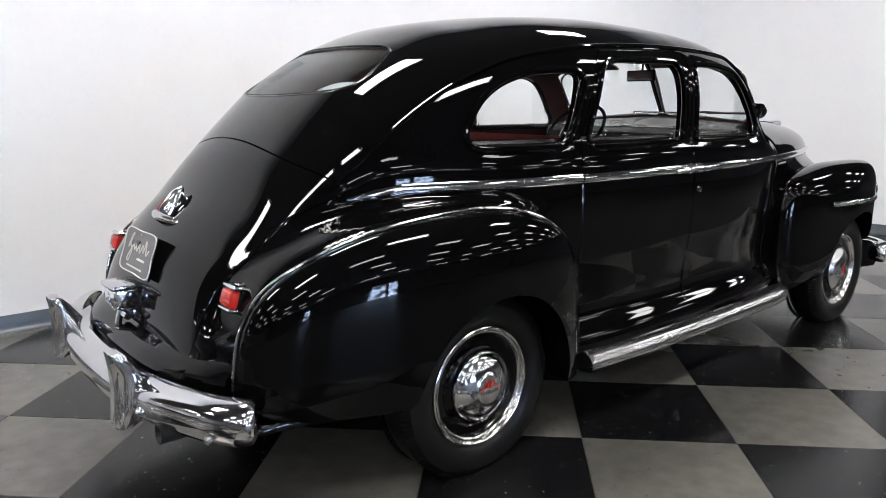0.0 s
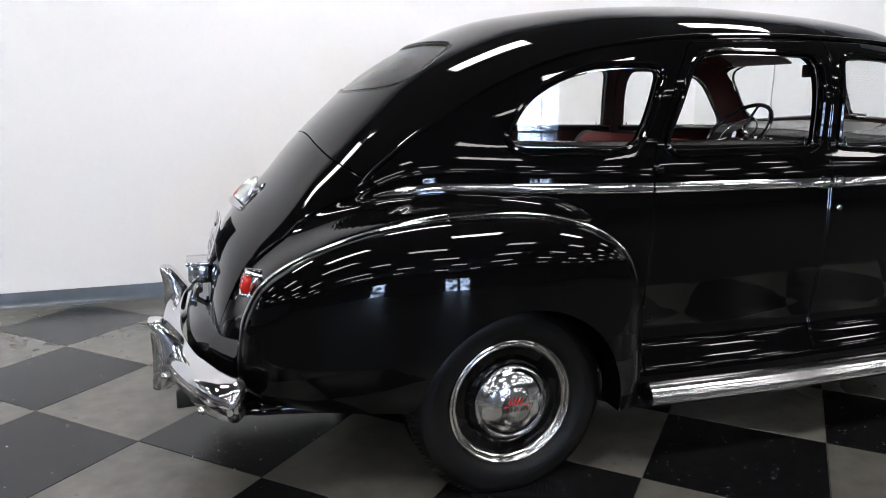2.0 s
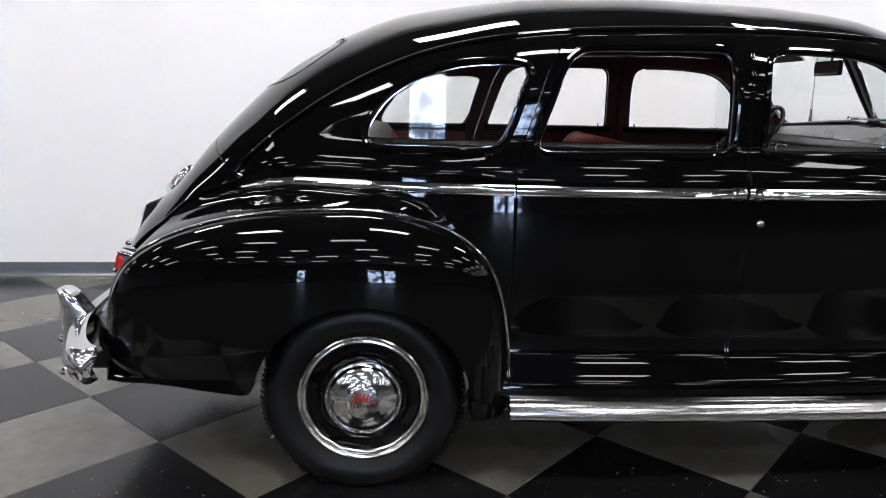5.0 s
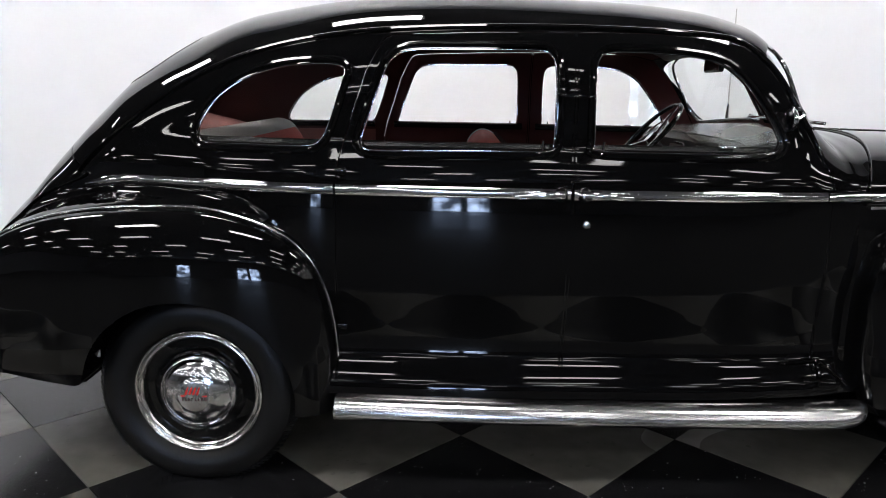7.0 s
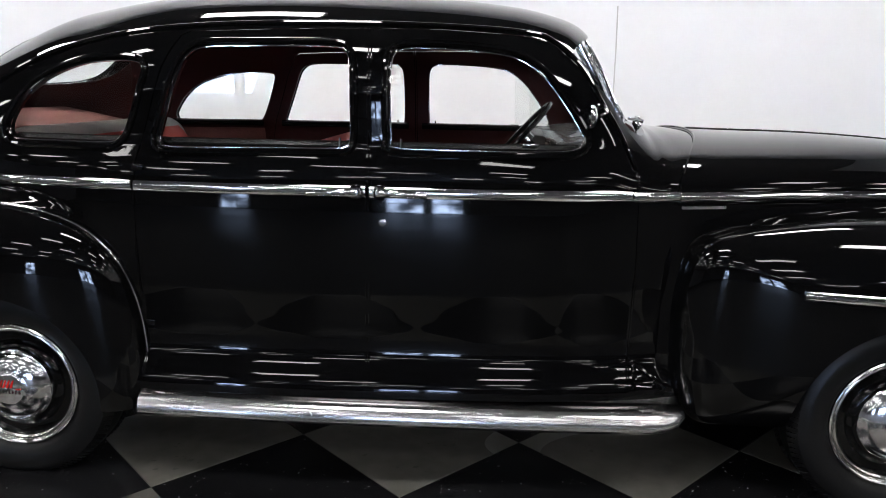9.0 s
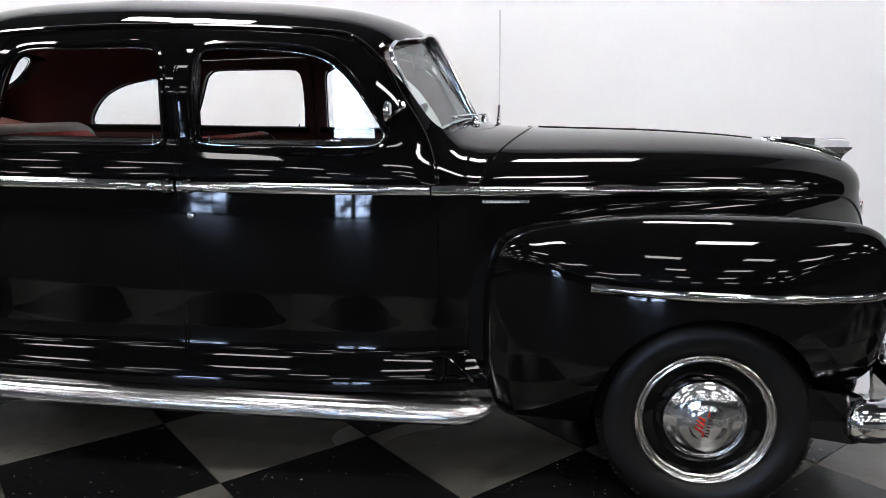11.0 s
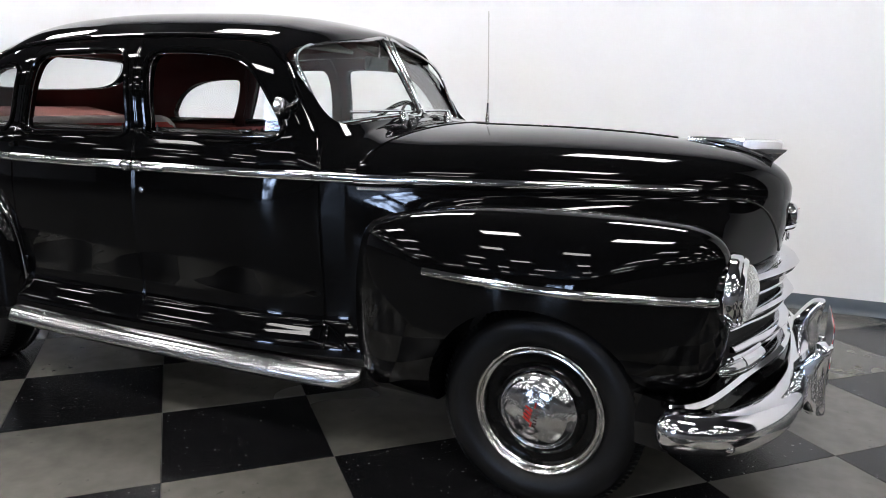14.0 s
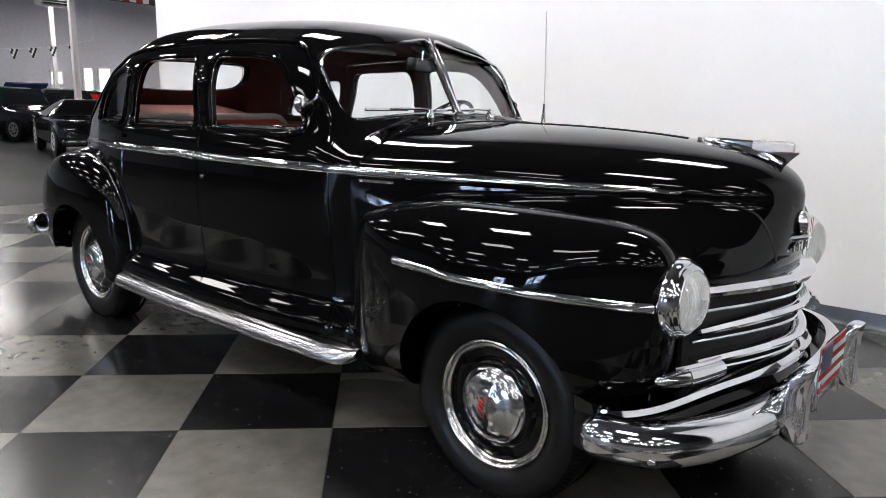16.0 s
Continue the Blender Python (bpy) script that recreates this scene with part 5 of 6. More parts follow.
for k in range(7):
    obj("rib", *box((0.004, 0.034, 0.003), (3.49 + 0.016 * k, 0, 1.1995), 0.001, 1), LUCITE, orn, smooth=False)
rings = []
for z, x0, x1, half in ((1.166, 3.47, 3.630, 0.022), (1.160, 3.47, 3.628, 0.022), (1.145, 3.48, 3.612, 0.017), (1.128, 3.48, 3.596, 0.012), (1.108, 3.48, 3.580, 0.010), (1.09, 3.48, 3.57, 0.010)):
    n = 10
    side = [(x0 + (x1 - x0) * k / n, half * (1 - (k / n) ** 2.2) + 0.0008) for k in range(n + 1)]
    rings.append([(x, -y, z) for x, y in side] + [(x, y, z) for x, y in side[::-1]])
obj("keel", *loft(rings), CHROME, orn)
for s in (-1, 1):
    for n, (lift, out) in enumerate(((0.010, 0.020), (0.004, 0.046))):
        w = []
        for x in np.linspace(3.33 + 0.09 * n, 3.585 - 0.035 * n, 14):
            u = (x - 3.33) / 0.25
            y = out * (0.35 + 0.65 * min(1.0, u * 1.4))
            wd, pw = float(belt_w(x)), float(power(x))
            w.append((x, s * y, 1.02 + (float(top_z(x)) - 1.02) * (1 - (y / wd) ** pw) ** (1 / pw) + lift * (1 - 0.5 * u)))
        obj("wing", *sweep(circle(0.0075, 8, 0.009), w, scale=[0.35 + 0.65 * math.sin(math.pi * min(1, (i + 2) / 10) * 0.5) for i in range(len(w))]), CHROME, orn)
obj("hood_spine", *tube([(x, 0, float(top_z(x)) + 0.001) for x in stations(2.41, 3.25, 0.06)], 0.004, 6), DULL_CHROME, car)
for s in (-1, 1):
    for k in range(21):
        x = 2.242 + 0.0073 * k
        obj("script_bar", *box((0.0046, 0.004, (0.009, 0.006, 0.0075)[k % 3]), (x, s * (float(belt_w(x)) + 0.004), 1.003), 0.001, 1), STEEL, car, smooth=False)
    obj("script_line", *tube([(x, s * (float(belt_w(x)) + 0.003), 0.9985) for x in (2.241, 2.29, 2.34, 2.39)], 0.0014, 6), STEEL, car)
# rolled rear edge of the hood
obj("hood_edge", *tube([hood_point(2.228 + 0.155 * math.sin(a) ** 2, a, 0.0005) for a in np.linspace(0.03, math.pi - 0.03, 60)], 0.0035, 6, up=(1, 0, 0)), PAINT, car)

# ---- cowl: wipers, antenna ----
for s in (-1, 1):
    for line in ([(1.98, 0.468), (2.06, 0.470), (2.115, 0.472), (2.15, 0.455), (2.20, 0.415), (2.225, 0.392)], [(2.118, 0.470), (2.124, 0.44), (2.122, 0.41), (2.115, 0.392)], [(2.06, 0.418), (2.12, 0.412), (2.18, 0.404)]):
        pts = spline(line, 5)
        obj("sill_rib", *tube([(x, s * (float(side_y(x, z)) + 0.002), z) for x, z in pts], 0.008, 8, up=(0, 1, 0)), PAINT, car)
for s in (-1, 1):
    w = new("wiper")
    w.parent = car
    base = (2.172, s * 0.215 - 0.0, 1.247)
    obj("pivot", *lathe([(0.020, -0.012), (0.020, 0.006), (0.014, 0.016), (0.010, 0.03), (0.0, 0.032)], base, "z", 18), CHROME, w)
    tip = (2.128, s * 0.215 - 0.19, 1.272)
    obj("arm", *tube(spline([(base[0], base[1], base[2] + 0.024), (2.158, base[1] - 0.06, 1.276), tip], 5), 0.005, 8), CHROME, w)
    obj("blade", *box((0.008, 0.25, 0.012), (2.122, tip[1] - 0.02, 1.270), 0.003), CHROME, w)
ant = new("aerial")
ant.parent = car
obj("base", *lathe([(0.014, -0.01), (0.012, 0.02), (0.007, 0.06), (0.006, 0.10)], (2.212, 0.615, 1.215), "z", 14), CHROME, ant)
obj("mast", *tube([(2.212, 0.615, 1.29), (2.210, 0.610, 1.55), (2.205, 0.608, 1.765)], 0.0030, 6, up=(0, 1, 0)), STEEL, ant)

# ---- cabin ----
def cushion(size, centre, mat, name, parent, bevel=0.05, turn=0.0):
    v, f = box(size, (0, 0, 0), bevel, 4)
    m = Matrix.Translation(centre) @ Matrix.Rotation(turn, 4, "Y")
    return obj(name, *turned((v, f), m), mat, parent)


def bench(name, rows, half, cloth):
    """A seat back: rounded profile (x, z) carried across the car, drawn in at both ends."""
    rings = []
    c = np.mean(rows, 0)
    for y, k in [(-half, 0.55), (-half + 0.012, 0.80), (-half + 0.035, 0.93), (-half + 0.07, 1.0)] + [(v, 1.0) for v in np.linspace(-half + 0.15, half - 0.15, 7)] + [(half - 0.07, 1.0), (half - 0.035, 0.93), (half - 0.012, 0.80), (half, 0.55)]:
        rings.append([(c[0] + (x - c[0]) * k, y, c[1] + (z - c[1]) * k) for x, z in rows])
    return obj("backrest", *loft(rings), cloth, name)


seat = new("front_seat")
seat.parent = car
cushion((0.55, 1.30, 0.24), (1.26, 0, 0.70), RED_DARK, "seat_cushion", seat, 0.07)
front_prof = spline([(0.95, 0.70), (0.915, 1.0), (0.912, 1.075), (0.935, 1.136), (0.985, 1.168), (1.045, 1.150), (1.080, 1.10), (1.100, 1.01), (1.12, 0.70)], 4)
bench(seat, front_prof, 0.61, RED_CLOTH)
bench(seat, [(x - 0.005, z + 0.004) for x, z in front_prof[:11]] + [(x + 0.012, z - 0.01) for x, z in front_prof[:11][::-1]], 0.57, RED_CLOTH).name = "back_cover"
bench(seat, [(x + 0.006, z - 0.002) for x, z in front_prof[20:]] + [(x - 0.02, z - 0.01) for x, z in front_prof[20:][::-1]], 0.60, RED_DARK).name = "front_cover"
for k in range(23):
    y = -0.52 + 0.0475 * k
    pad = [(x, y, z) for x, z in front_prof[20:31]]
    obj("pleat", *sweep(circle(0.017, 8, 0.006), pad, up=(0, 1, 0)), MAROON_CLOTH, seat)
for s in (-1, 1):
    for inset in (0.008, 0.026):
        loop = [((x - 1.01) * (0.985 - inset) + 1.01, s * (0.585 - inset * 1.2), (z - 0.95) * (0.992 - inset * 0.3) + 0.95) for x, z in front_prof[6:30]]
        obj("piping", *tube(loop, 0.006, 6, up=OUT), PALE_CLOTH, seat)
    obj("side_panel", *lathe([(0.085, 0.0), (0.08, s * 0.008), (0.05, s * 0.014), (0.0, s * 0.016)], (1.020, s * 0.606, 1.052), "y", 24), RED_CLOTH, seat)
seat = new("rear_seat")
seat.parent = car
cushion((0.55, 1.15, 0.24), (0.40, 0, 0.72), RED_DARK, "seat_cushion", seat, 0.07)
bench(seat, spline([(0.0, 0.70), (-0.09, 1.02), (-0.105, 1.12), (-0.082, 1.18), (-0.03, 1.206), (0.04, 1.19), (0.085, 1.13), (0.12, 1.0), (0.20, 0.70)], 4), 0.61, PALE_CLOTH)
bench(seat, [(0.068, 1.165), (0.092, 1.13), (0.128, 1.0), (0.208, 0.70), (0.18, 0.70), (0.10, 1.0), (0.06, 1.13)], 0.585, RED_CLOTH).name = "front_cover"
for s in (-1, 1):
    rows = [[(x, s * (float(side_y(x, z)) - 0.040), z) for x in np.linspace(-0.26, 0.44, 12)] for z in np.linspace(0.80, 1.15, 8)]
    rows += [[(x, y - s * 0.012, z) for x, y, z in r] for r in rows[::-1]]
    obj("quarter_trim", *loft(rows), RED_SHELF, car, "red cloth side panel")
for s in (-1, 1):
    for x0, x1 in ((-0.02, 0.44), (0.54, 1.20), (1.27, 1.90)):
        line = [(x, s * (float(side_y(x, 1.178)) - 0.052), 1.178) for x in np.linspace(x0, x1, 14)]
        obj("window_garnish", *sweep(circle(0.014, 8, 0.016), line), BLACK_PLASTIC, car)
    for seam, n in (([(0.4755, 0.40), (0.4755, 0.70), (0.4775, 1.02)], 2), ([(0.4825, 0.40), (0.4825, 0.70), (0.4845, 1.02)], 2), ([(1.2245, 0.40), (1.2325, 1.02)], 2), ([(1.2340, 0.40), (1.2435, 1.02)], 2),
                    ([(1.2330, 1.07), (1.2300, 1.53)], 2), ([(1.2435, 1.07), (1.2390, 1.53)], 2), ([(2.0955, 0.40), (2.0955, 0.8), (2.0905, 1.02)], 2), ([(2.1035, 0.40), (2.1035, 0.8), (2.0985, 1.02)], 2), ([(2.0900, 1.06), (2.0765, 1.14)], 2), ([(2.0985, 1.06), (2.0850, 1.14)], 2)):
        pts = np.array([np.array(a) + (np.array(b) - np.array(a)) * t for a, b in zip(seam, seam[1:]) for t in np.linspace(0, 1, 12)])
        obj("door_edge", *tube([(x, s * (float(side_y(x, z)) - 0.0022), z) for x, z in pts[[0] + [i for i in range(1, len(pts)) if abs(pts[i] - pts[i - 1]).sum() > 1e-6]]], 0.0036, 8, up=(1, 0, 0)), PAINT, car)
shelf = [[(x, y, z - d) for x, z, w in ((-0.09, 1.155, 0.52), (-0.20, 1.195, 0.47), (-0.31, 1.228, 0.40), (-0.40, 1.252, 0.33)) for y in np.linspace(-w, w, 9)] for d in (0.0, 0.015)]
n = len(shelf[0])
f = [q for q in grid_faces(4, 9)]
rim = list(range(9)) + [17, 26] + list(range(35, 26, -1)) + [18, 9]
obj("parcel_shelf", shelf[0] + shelf[1], f + [tuple(k + n for k in q[::-1]) for q in f] + [(a, b, b + n, a + n) for a, b in zip(rim, rim[1:] + rim[:1])], RED_SHELF, car, "red cloth rear shelf")
obj("cabin_floor", *box((2.3, 1.3, 0.05), (0.95, 0, 0.45), 0.01), CARPET, car)
dash = new("dashboard")
dash.parent = car
prof = [(0.0, 0.0), (0.02, -0.16), (0.05, -0.19), (0.14, -0.19), (0.20, -0.05), (0.19, 0.03), (0.10, 0.045), (0.03, 0.03)]
rings = [[(1.90 + a - 0.10 * (abs(y) / 0.62) ** 3, y, 1.155 + b) for a, b in prof] for y in np.linspace(-0.62, 0.62, 25)]
obj("panel", *loft(rings), DASH, dash)
rings = []
for y in np.linspace(-0.60, 0.60, 25):
    k = abs(y) / 0.55
    xw, zw = 2.118 - 0.094 * k, 1.247 - 0.03 * k
    rings.append([(1.93 - 0.10 * (abs(y) / 0.62) ** 3, y, 1.188), (1.99 - 0.05 * k**3, y, 1.204), (xw, y, zw), (xw, y, zw - 0.02), (1.93 - 0.10 * (abs(y) / 0.62) ** 3, y, 1.170)])
obj("top_ledge", *loft(rings), DASH, dash)
obj("radio_grille", *box((0.012, 0.20, 0.13), (1.905, 0, 1.08), 0.004), CHROME, dash)
for k in range(9):
    obj("louvre", *box((0.012, 0.17, 0.006), (1.898, 0, 1.03 + 0.0125 * k), 0.002, 1), BLACK_PLASTIC, dash, smooth=False)
for y in (0.33, -0.36):
    obj("dial_panel", *box((0.012, 0.24, 0.11), (1.888, y, 1.09), 0.006), CHROME, dash)
    obj("dial_face", *box((0.010, 0.21, 0.085), (1.882, y, 1.09), 0.004), BEIGE_CLOTH, dash)
st = new("steering_wheel")
st.parent = car
sm = Matrix.Translation((1.755, 0.34, 1.165)) @ Vector((-0.74, 0, 0.67)).to_track_quat("Z", "Y").to_matrix().to_4x4()
obj("rim", *turned(tube([(0.195 * math.cos(a), 0.195 * math.sin(a), 0) for a in np.linspace(0, 2 * math.pi, 49)[:-1]], 0.011, 8, True), sm), BLACK_PLASTIC, st)
obj("horn_ring", *turned(tube([(0.11 * math.cos(a), 0.11 * math.sin(a), -0.012) for a in np.linspace(0, 2 * math.pi, 33)[:-1]], 0.004, 6, True), sm), CHROME, st)
obj("hub", *turned(lathe([(0.045, -0.05), (0.045, -0.02), (0.03, -0.005), (0.0, 0.0)], (0, 0, 0), "z", 20), sm), CHROME, st)
for k in range(3):
    a = radians(90 + 120 * k)
    obj("spoke", *turned(tube([(0.03 * math.cos(a), 0.03 * math.sin(a), -0.02), (0.19 * math.cos(a), 0.19 * math.sin(a), 0)], 0.007, 6), sm), CHROME, st)
obj("column", *turned(tube([(0, 0, -0.75), (0, 0, -0.03)], 0.02, 12, up=(0, 1, 0)), sm), PAINT_SATIN, st)
mr = new("interior_mirror")
mr.parent = car
obj("shell", *box((0.018, 0.19, 0.062), (1.915, 0.0, 1.478), 0.008, 3), BLACK_PLASTIC, mr)
obj("glass", *box((0.003, 0.175, 0.05), (1.904, 0.0, 1.478), 0.001, 1), CHROME, mr)
obj("stem", *tube([(1.925, 0, 1.50), (1.93, 0, 1.56)], 0.006, 8, up=(0, 1, 0)), DULL_CHROME, mr)
for s in (-1, 1):
    obj("sun_visor", *turned(box((0.15, 0.42, 0.014), (0, 0, 0), 0.006), Matrix.Translation((1.80, s * 0.33, 1.545)) @ Matrix.Rotation(radians(22), 4, "Y")), GREY_CLOTH, car)


# ---- the hall across the way: glazed doors in the far wall ----
def glazed_door(x, wide=1.1, high=3.1):
    t = thing("glazed_door", (x, FAR_Y0 + 0.02, 0), "tall glazed door with bluish daylight behind", "door", "glazed doors", "structure")
    obj("pane", *box((wide, 0.02, high), (0, 0, high / 2 + 0.05), 0.004, 1), WINDOW_GLOW, t, smooth=False)
    for dx in (-wide / 2 - 0.03, 0.12, wide / 2 + 0.03):
        obj("stile", *box((0.06, 0.07, high + 0.1), (dx, 0.02, high / 2 + 0.05), 0.006, 1), STEEL, t, smooth=False)
    for z in (0.05, 1.05, high + 0.08):
        obj("rail", *box((wide + 0.12, 0.06, 0.08), (0, 0.02, z), 0.006, 1), STEEL, t, smooth=False)
    return t


door = glazed_door(0.25, 1.5)
for x in (-8.6, 2.2):
    copy_thing(door, pose(x, FAR_Y0 + 0.02, 0))


# ---- the far hall beyond the partition ----
def lens_body(keys, step=0.06):
    """A simple car body from stations (x, half width, sill, belt, top half width, top)."""
    k = np.array(keys, float)
    fs = [pchip(*zip(k[:, 0], k[:, i])) for i in range(1, 6)]
    rings = []
    for x in stations(k[0, 0], k[-1, 0], step):
        w, lo, be, tw, to = (float(f(x)) for f in fs)
        half = [(w * 0.93, lo), (w * 0.99, lo + 0.08), (w, (lo + be) / 2), (w * 0.98, be - 0.03), (w * 0.95, be), (tw + (w * 0.95 - tw) * 0.35, be + (to - be) * 0.6), (tw, to - 0.06 * (to > be + 0.1)), (tw * 0.8, to), (0, to + 0.01)]
        rings.append([(x, -y, z) for y, z in half] + [(x, y, z) for y, z in half[:-1][::-1]])
    return loft(rings)


def parked_car(m, keys, paint, label, wheels, rim, glass=True, lamps=True):
    """A car seen far off: body, side and front glass, wheels, lamps, bumper."""
    c = thing("parked_car", (0, 0, 0), label, "car", "cars in the hall")
    obj("body", *lens_body(keys), paint, c)
    k = np.array(keys, float)
    front, back, w = k[-1, 0], k[0, 0], k[:, 1].max()
    for x in wheels:
        for s in (-1, 1):
            wl = obj("wheel", *lathe([(0.20, s * (w - 0.20)), (0.32, s * (w - 0.19)), (0.34, s * (w - 0.10)), (0.33, s * (w - 0.01)), (0.30, s * w), (0.23, s * (w + 0.004)), (0.22, s * (w - 0.02))], (x, 0, 0.34), n=32), RUBBER, c)
            obj("rim", *lathe([(0.205, s * (w + 0.003)), (0.195, s * (w + 0.012)), (0.175, s * (w + 0.010)), (0.165, s * (w - 0.004)), (0.07, s * (w - 0.001)), (0.05, s * (w + 0.012)), (0.0, s * (w + 0.014))], (x, 0, 0.34), n=28), rim, wl)
            for slot in range(7):
                a = 2 * math.pi * slot / 7
                obj("rim_slot", *turned(box((0.05, 0.004, 0.06), (0.115, s * (w + 0.006), 0), 0.001, 1), Matrix.Translation((x, 0, 0.34)) @ Matrix.Rotation(a, 4, "Y")), UNDER, wl, smooth=False)
    if lamps:
        for s in (-1, 1):
            obj("headlamp", *box((0.10, 0.34, 0.13), (front - 0.13, s * (w - 0.26), 0.60), 0.03), STEEL, c)
        obj("grille", *box((0.05, 0.9, 0.16), (front - 0.01, 0, 0.50), 0.02), UNDER, c)
        obj("number_plate", *box((0.02, 0.30, 0.14), (front + 0.02, 0, 0.34), 0.004), WHITE, c)
    obj("bumper", *box((0.12, 2 * w * 0.93, 0.14), (front - 0.02, 0, 0.34), 0.04), paint, c)
    if glass:
        cab = k[k[:, 5] > k[:, 3] + 0.3]
        x0, x1 = cab[0, 0], cab[-1, 0]
        be, to, tw = cab[0, 3], cab[:, 5].max(), cab[:, 4].max()
        for s in (-1, 1):
            obj("side_window", *pane([(x0, s * (w * 0.955 - 0.01), be + 0.04), (x1 + 0.25, s * (w * 0.955 - 0.01), be + 0.04), (x1 - 0.05, s * (tw + 0.045), to - 0.12), (x0 + 0.1, s * (tw + 0.045), to - 0.12)], (0, s, 0), 0.01), DARK_GLASS, c, smooth=False)
        obj("windscreen", *pane([(x1 + 0.47, -w * 0.78, be + 0.06), (x1 + 0.47, w * 0.78, be + 0.06), (x1 + 0.06, tw * 0.9, to - 0.05), (x1 + 0.06, -tw * 0.9, to - 0.05)], (1, 0, 0.6), 0.012), DARK_GLASS, c, smooth=False)
    c.matrix_basis = m
    return c


FLAG_RED = material("flag_red_cloth", (0.30, 0.012, 0.02), 0.8, vary=0.1)
DARK_GLASS = material("dark_car_glass", (0.008, 0.016, 0.014), 0.04, spec=0.4)
CAR_BLACK = material("far_black_paint", (0.006, 0.006, 0.008), 0.08, vary=0.1)
CAR_RED = material("far_red_paint", (0.24, 0.010, 0.010), 0.1, vary=0.1)
CAR_BLUE = material("far_blue_paint", (0.02, 0.03, 0.08), 0.1, vary=0.1)
SUV = [(-2.3, 0.80, 0.36, 0.80, 0.62, 0.85), (-2.2, 0.88, 0.30, 0.86, 0.66, 1.38), (-1.8, 0.92, 0.27, 0.88, 0.66, 1.47), (0.0, 0.93, 0.27, 0.90, 0.66, 1.50), (0.45, 0.93, 0.27, 0.90, 0.64, 1.44), (1.0, 0.92, 0.27, 0.88, 0.80, 0.94), (1.9, 0.88, 0.28, 0.80, 0.72, 0.84), (2.25, 0.78, 0.32, 0.68, 0.6, 0.70), (2.33, 0.66, 0.36, 0.58, 0.5, 0.59)]
ROADSTER = [(-2.2, 0.70, 0.36, 0.68, 0.5, 0.70), (-2.0, 0.84, 0.28, 0.74, 0.62, 0.78), (-1.3, 0.90, 0.25, 0.80, 0.66, 0.84), (-0.9, 0.90, 0.25, 0.80, 0.52, 1.16), (0.1, 0.90, 0.25, 0.80, 0.52, 1.20), (0.7, 0.90, 0.25, 0.80, 0.72, 0.84), (1.7, 0.88, 0.26, 0.74, 0.66, 0.78), (2.1, 0.76, 0.30, 0.62, 0.5, 0.64), (2.2, 0.60, 0.36, 0.54, 0.4, 0.55)]
parked_car(pose(-19.46, 5.14, 0, 0, 0, 17), SUV, CAR_BLACK, "black estate car with clear headlamps parked in the hall", (-1.45, 1.45), STEEL)
parked_car(pose(-13.05, 4.66, 0, 0, 0, -13), ROADSTER, CAR_BLACK, "black low roadster with pale wheels parked in the hall", (-1.4, 1.45), WHITE, lamps=False)
parked_car(pose(-21.0, 7.3, 0, 0, 0, -10), SUV, CAR_BLACK, "black van parked behind the estate car", (-1.45, 1.45), STEEL)
parked_car(pose(-24.4, 9.3, 0, 0, 0, -15), SUV, CAR_RED, "red car parked at the back of the hall", (-1.45, 1.45), STEEL)
parked_car(pose(-16.4, 7.2, 0, 0, 0, -20), ROADSTER, CAR_RED, "low red sports car parked in the hall", (-1.4, 1.45), STEEL)
blue = parked_car(pose(-23.6, 6.5, 0, 0, 0, 5), ROADSTER, CAR_BLUE, "dark blue car with its hood raised", (-1.4, 1.45), STEEL)
obj("raised_hood", *turned(box((1.37, 1.35, 0.06), (0, 0, 0), 0.025), Matrix.Translation((0.97, 0, 1.26)) @ Matrix.Rotation(radians(-36), 4, "Y")), CAR_BLUE, blue)


def column(x, y):
    t = thing("steel_column", (x, y, 0), "white painted steel column of the hall", "column", "columns", "structure")
    obj("shaft", *box((0.16, 0.16, HIGH + 0.003), (0, 0, HIGH / 2 - 0.0015), 0.02), WHITE, t)
    obj("foot_plate", *box((0.42, 0.42, 0.03), (0, 0, 0.012), 0.006), WHITE, t)
    return t


column(-17.2, 6.22)
column(-23.5, 8.07)


def hall_window(y, wide, z0, z1):
    t = thing("hall_window", (FAR_X + 0.02, y, z0), "bright daylight window in the far wall", "window", "hall windows", "structure")
    obj("pane", *box((0.02, wide, z1 - z0), (0, 0, (z1 - z0) / 2), 0.004, 1), PALE_WINDOW, t, smooth=False)
    for dy in (-wide / 2, wide / 2):
        obj("stile", *box((0.08, 0.07, z1 - z0 + 0.1), (0.02, dy, (z1 - z0) / 2), 0.01, 1), WHITE, t, smooth=False)
    for z in (0, z1 - z0):
        obj("rail", *box((0.08, wide + 0.07, 0.07), (0.02, 0, z), 0.01, 1), WHITE, t, smooth=False)


hall_window(9.43, 0.45, 1.72, 2.22)
hall_window(10.68, 0.38, 1.2, 2.42)
hall_window(11.35, 0.5, 1.2, 2.42)

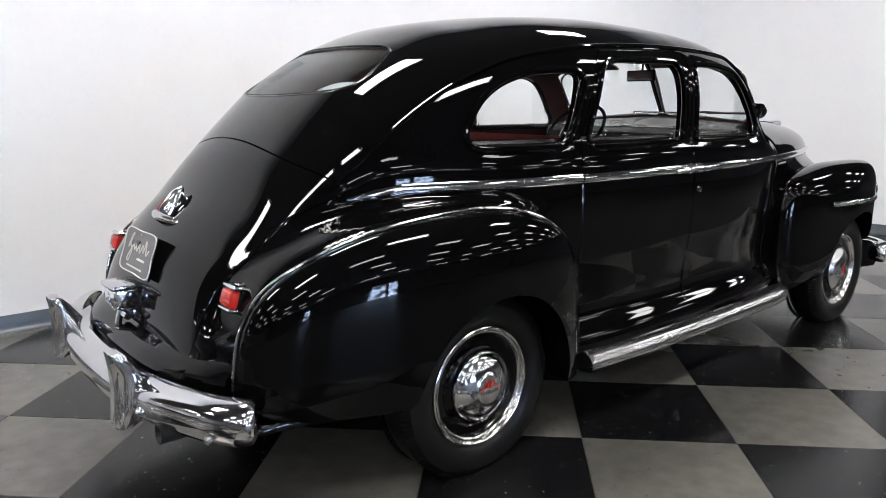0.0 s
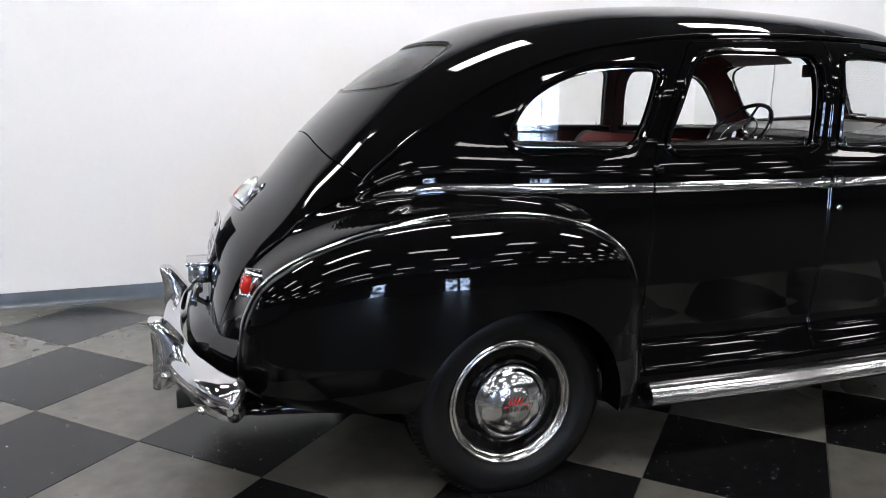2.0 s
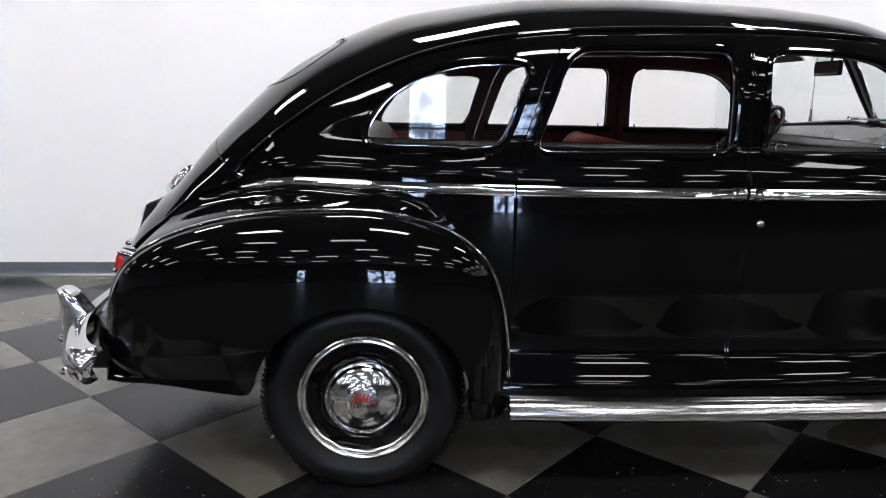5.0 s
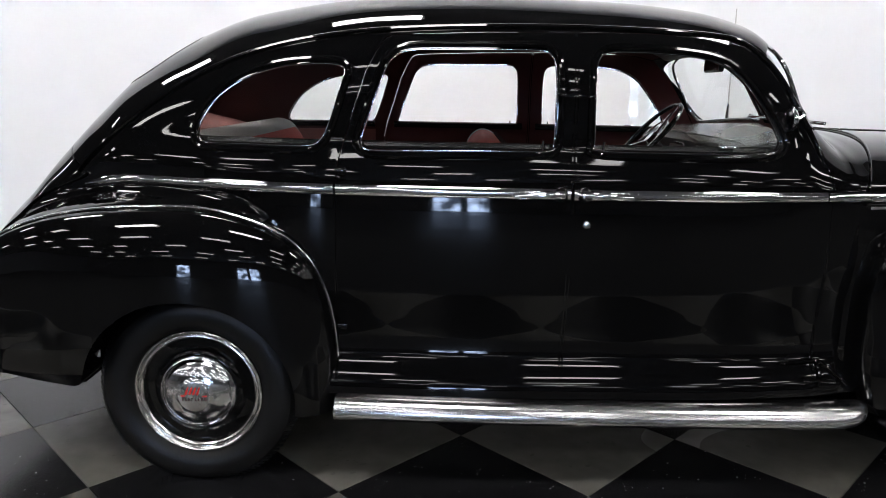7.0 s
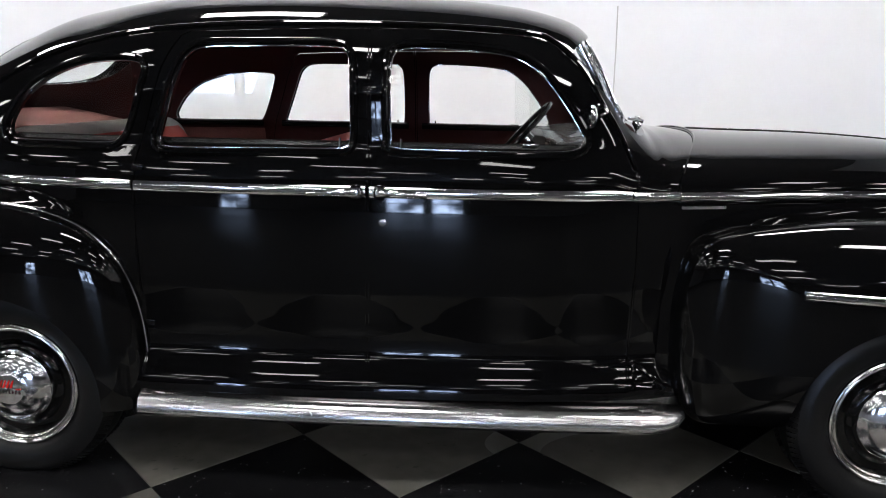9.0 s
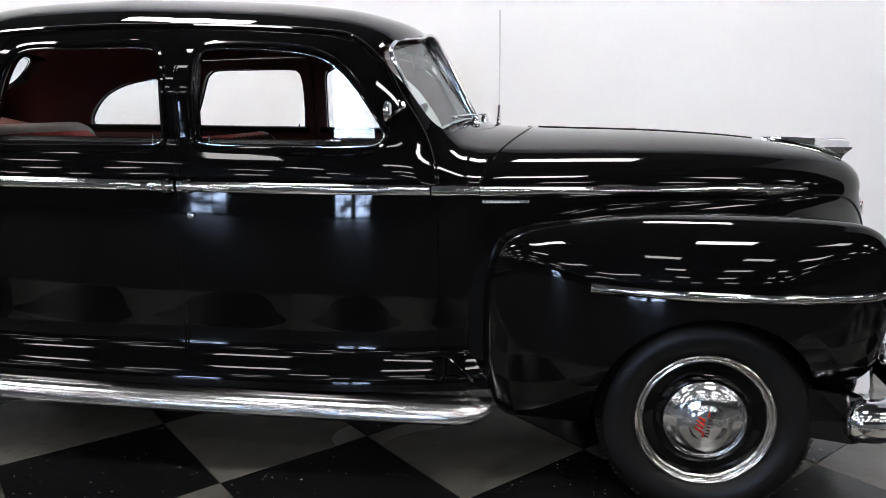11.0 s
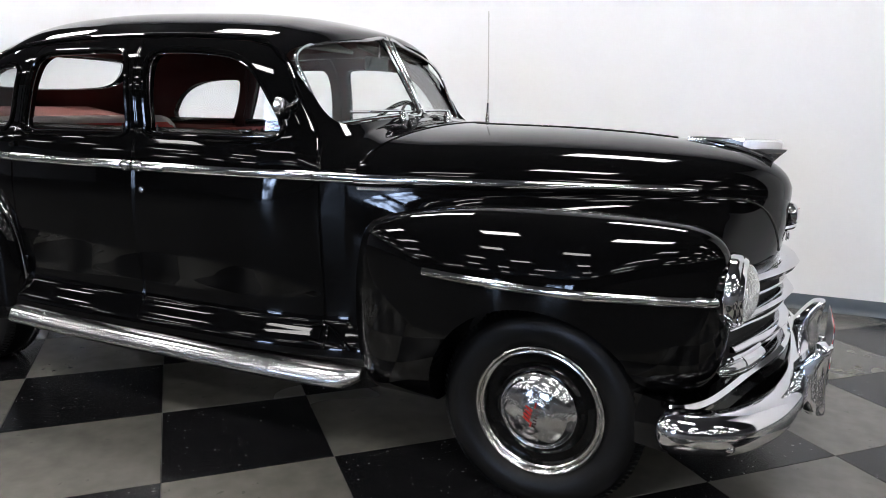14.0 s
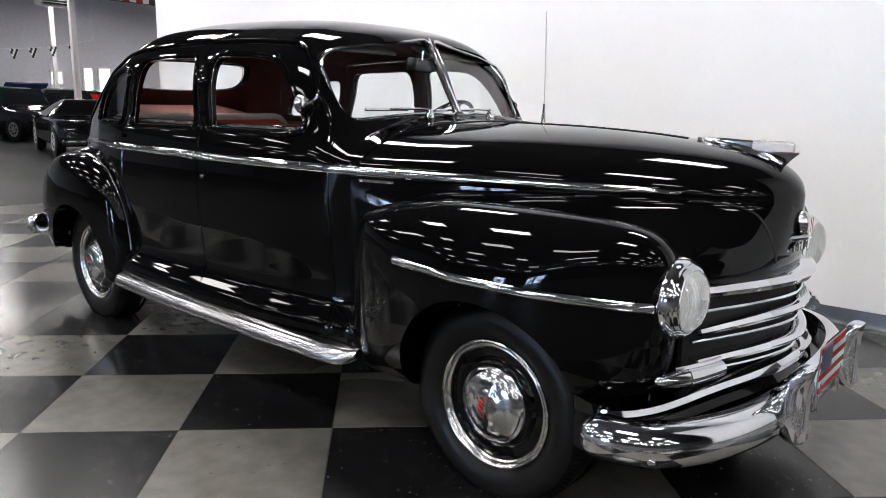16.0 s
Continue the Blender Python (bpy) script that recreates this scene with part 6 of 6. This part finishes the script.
# bunting of checkered pennants
bunting = thing("bunting", (-20.0, 6.0, 2.7), "string of black and white checkered pennants", "bunting")
line = pchip((4.3, 2.56), (5.05, 2.60), (5.6, 2.62), (6.13, 2.68), (6.71, 2.76), (7.28, 2.88), (7.95, 3.05))
obj("cord", *tube([(0, y - 6.0, float(line(y)) - 2.7) for y in np.linspace(4.3, 7.95, 16)], 0.006, 5), WHITE, bunting)
for y in (4.3, 7.95):
    obj("hanger", *tube([(0, y - 6.0, float(line(y)) - 2.7), (0, y - 6.0, HIGH - 2.7 + 0.003)], 0.005, 5, up=(0, 1, 0)), WHITE, bunting)
for y in (4.52, 5.05, 5.6, 6.13, 6.71, 7.28):
    for i in range(4):
        for j in range(4 - i):
            a = 0.24 / 4
            obj("check", *box((0.006, a, 0.075), (0.008, y - 6.0 + (j - (3 - i) / 2) * a, float(line(y)) - 2.7 - 0.035 - 0.075 * i)), UNDER if (i + j) % 2 else WHITE, bunting, smooth=False)

# dark unit heater hung under the ceiling
heater = thing("unit_heater", (-20.0, 6.9, 3.96), "dark metal unit heater hanging from the ceiling", "heater")
obj("casing", *box((0.6, 1.0, 0.42), (0, 0, 0.21), 0.02), STEEL, heater)
for k in range(5):
    obj("louvre", *box((0.03, 0.92, 0.05), (0.31, 0, 0.05 + 0.08 * k), 0.008, 1), UNDER, heater, smooth=False)
for y in (-0.4, 0.4):
    obj("rod", *tube([(0, y, 0.40), (0, y, HIGH - 3.96 + 0.003)], 0.01, 6, up=(0, 1, 0)), STEEL, heater)

# striped flag hung from the ceiling
flag = thing("striped_flag", (-16.0, 6.9, 3.87), "red and white striped flag hanging from the ceiling", "flag")
for k in range(9):
    y0, y1 = -0.75 + 0.19 * k, -0.75 + 0.19 * (k + 1)
    pts = [(0.03 * math.sin(3.1 * yy), yy) for yy in np.linspace(y0, y1, 4)]
    poly = pts + [(x - 0.008, y) for x, y in pts[::-1]]
    v = [(x, y, 0.0 - 0.02 * math.sin(2.2 * y)) for x, y in poly] + [(x, y, 1.24) for x, y in poly]
    n = len(poly)
    obj("stripe", v, [tuple(range(n)), tuple(range(n, 2 * n))] + [(i, (i + 1) % n, n + (i + 1) % n, n + i) for i in range(n)], FLAG_RED if k % 2 else WHITE, flag, smooth=False)
for y in (-0.6, 0.8):
    obj("cord", *tube([(0, y, 1.22), (0, y, HIGH - 3.87 + 0.003)], 0.006, 5, up=(0, 1, 0)), WHITE, flag)


tile_floor()
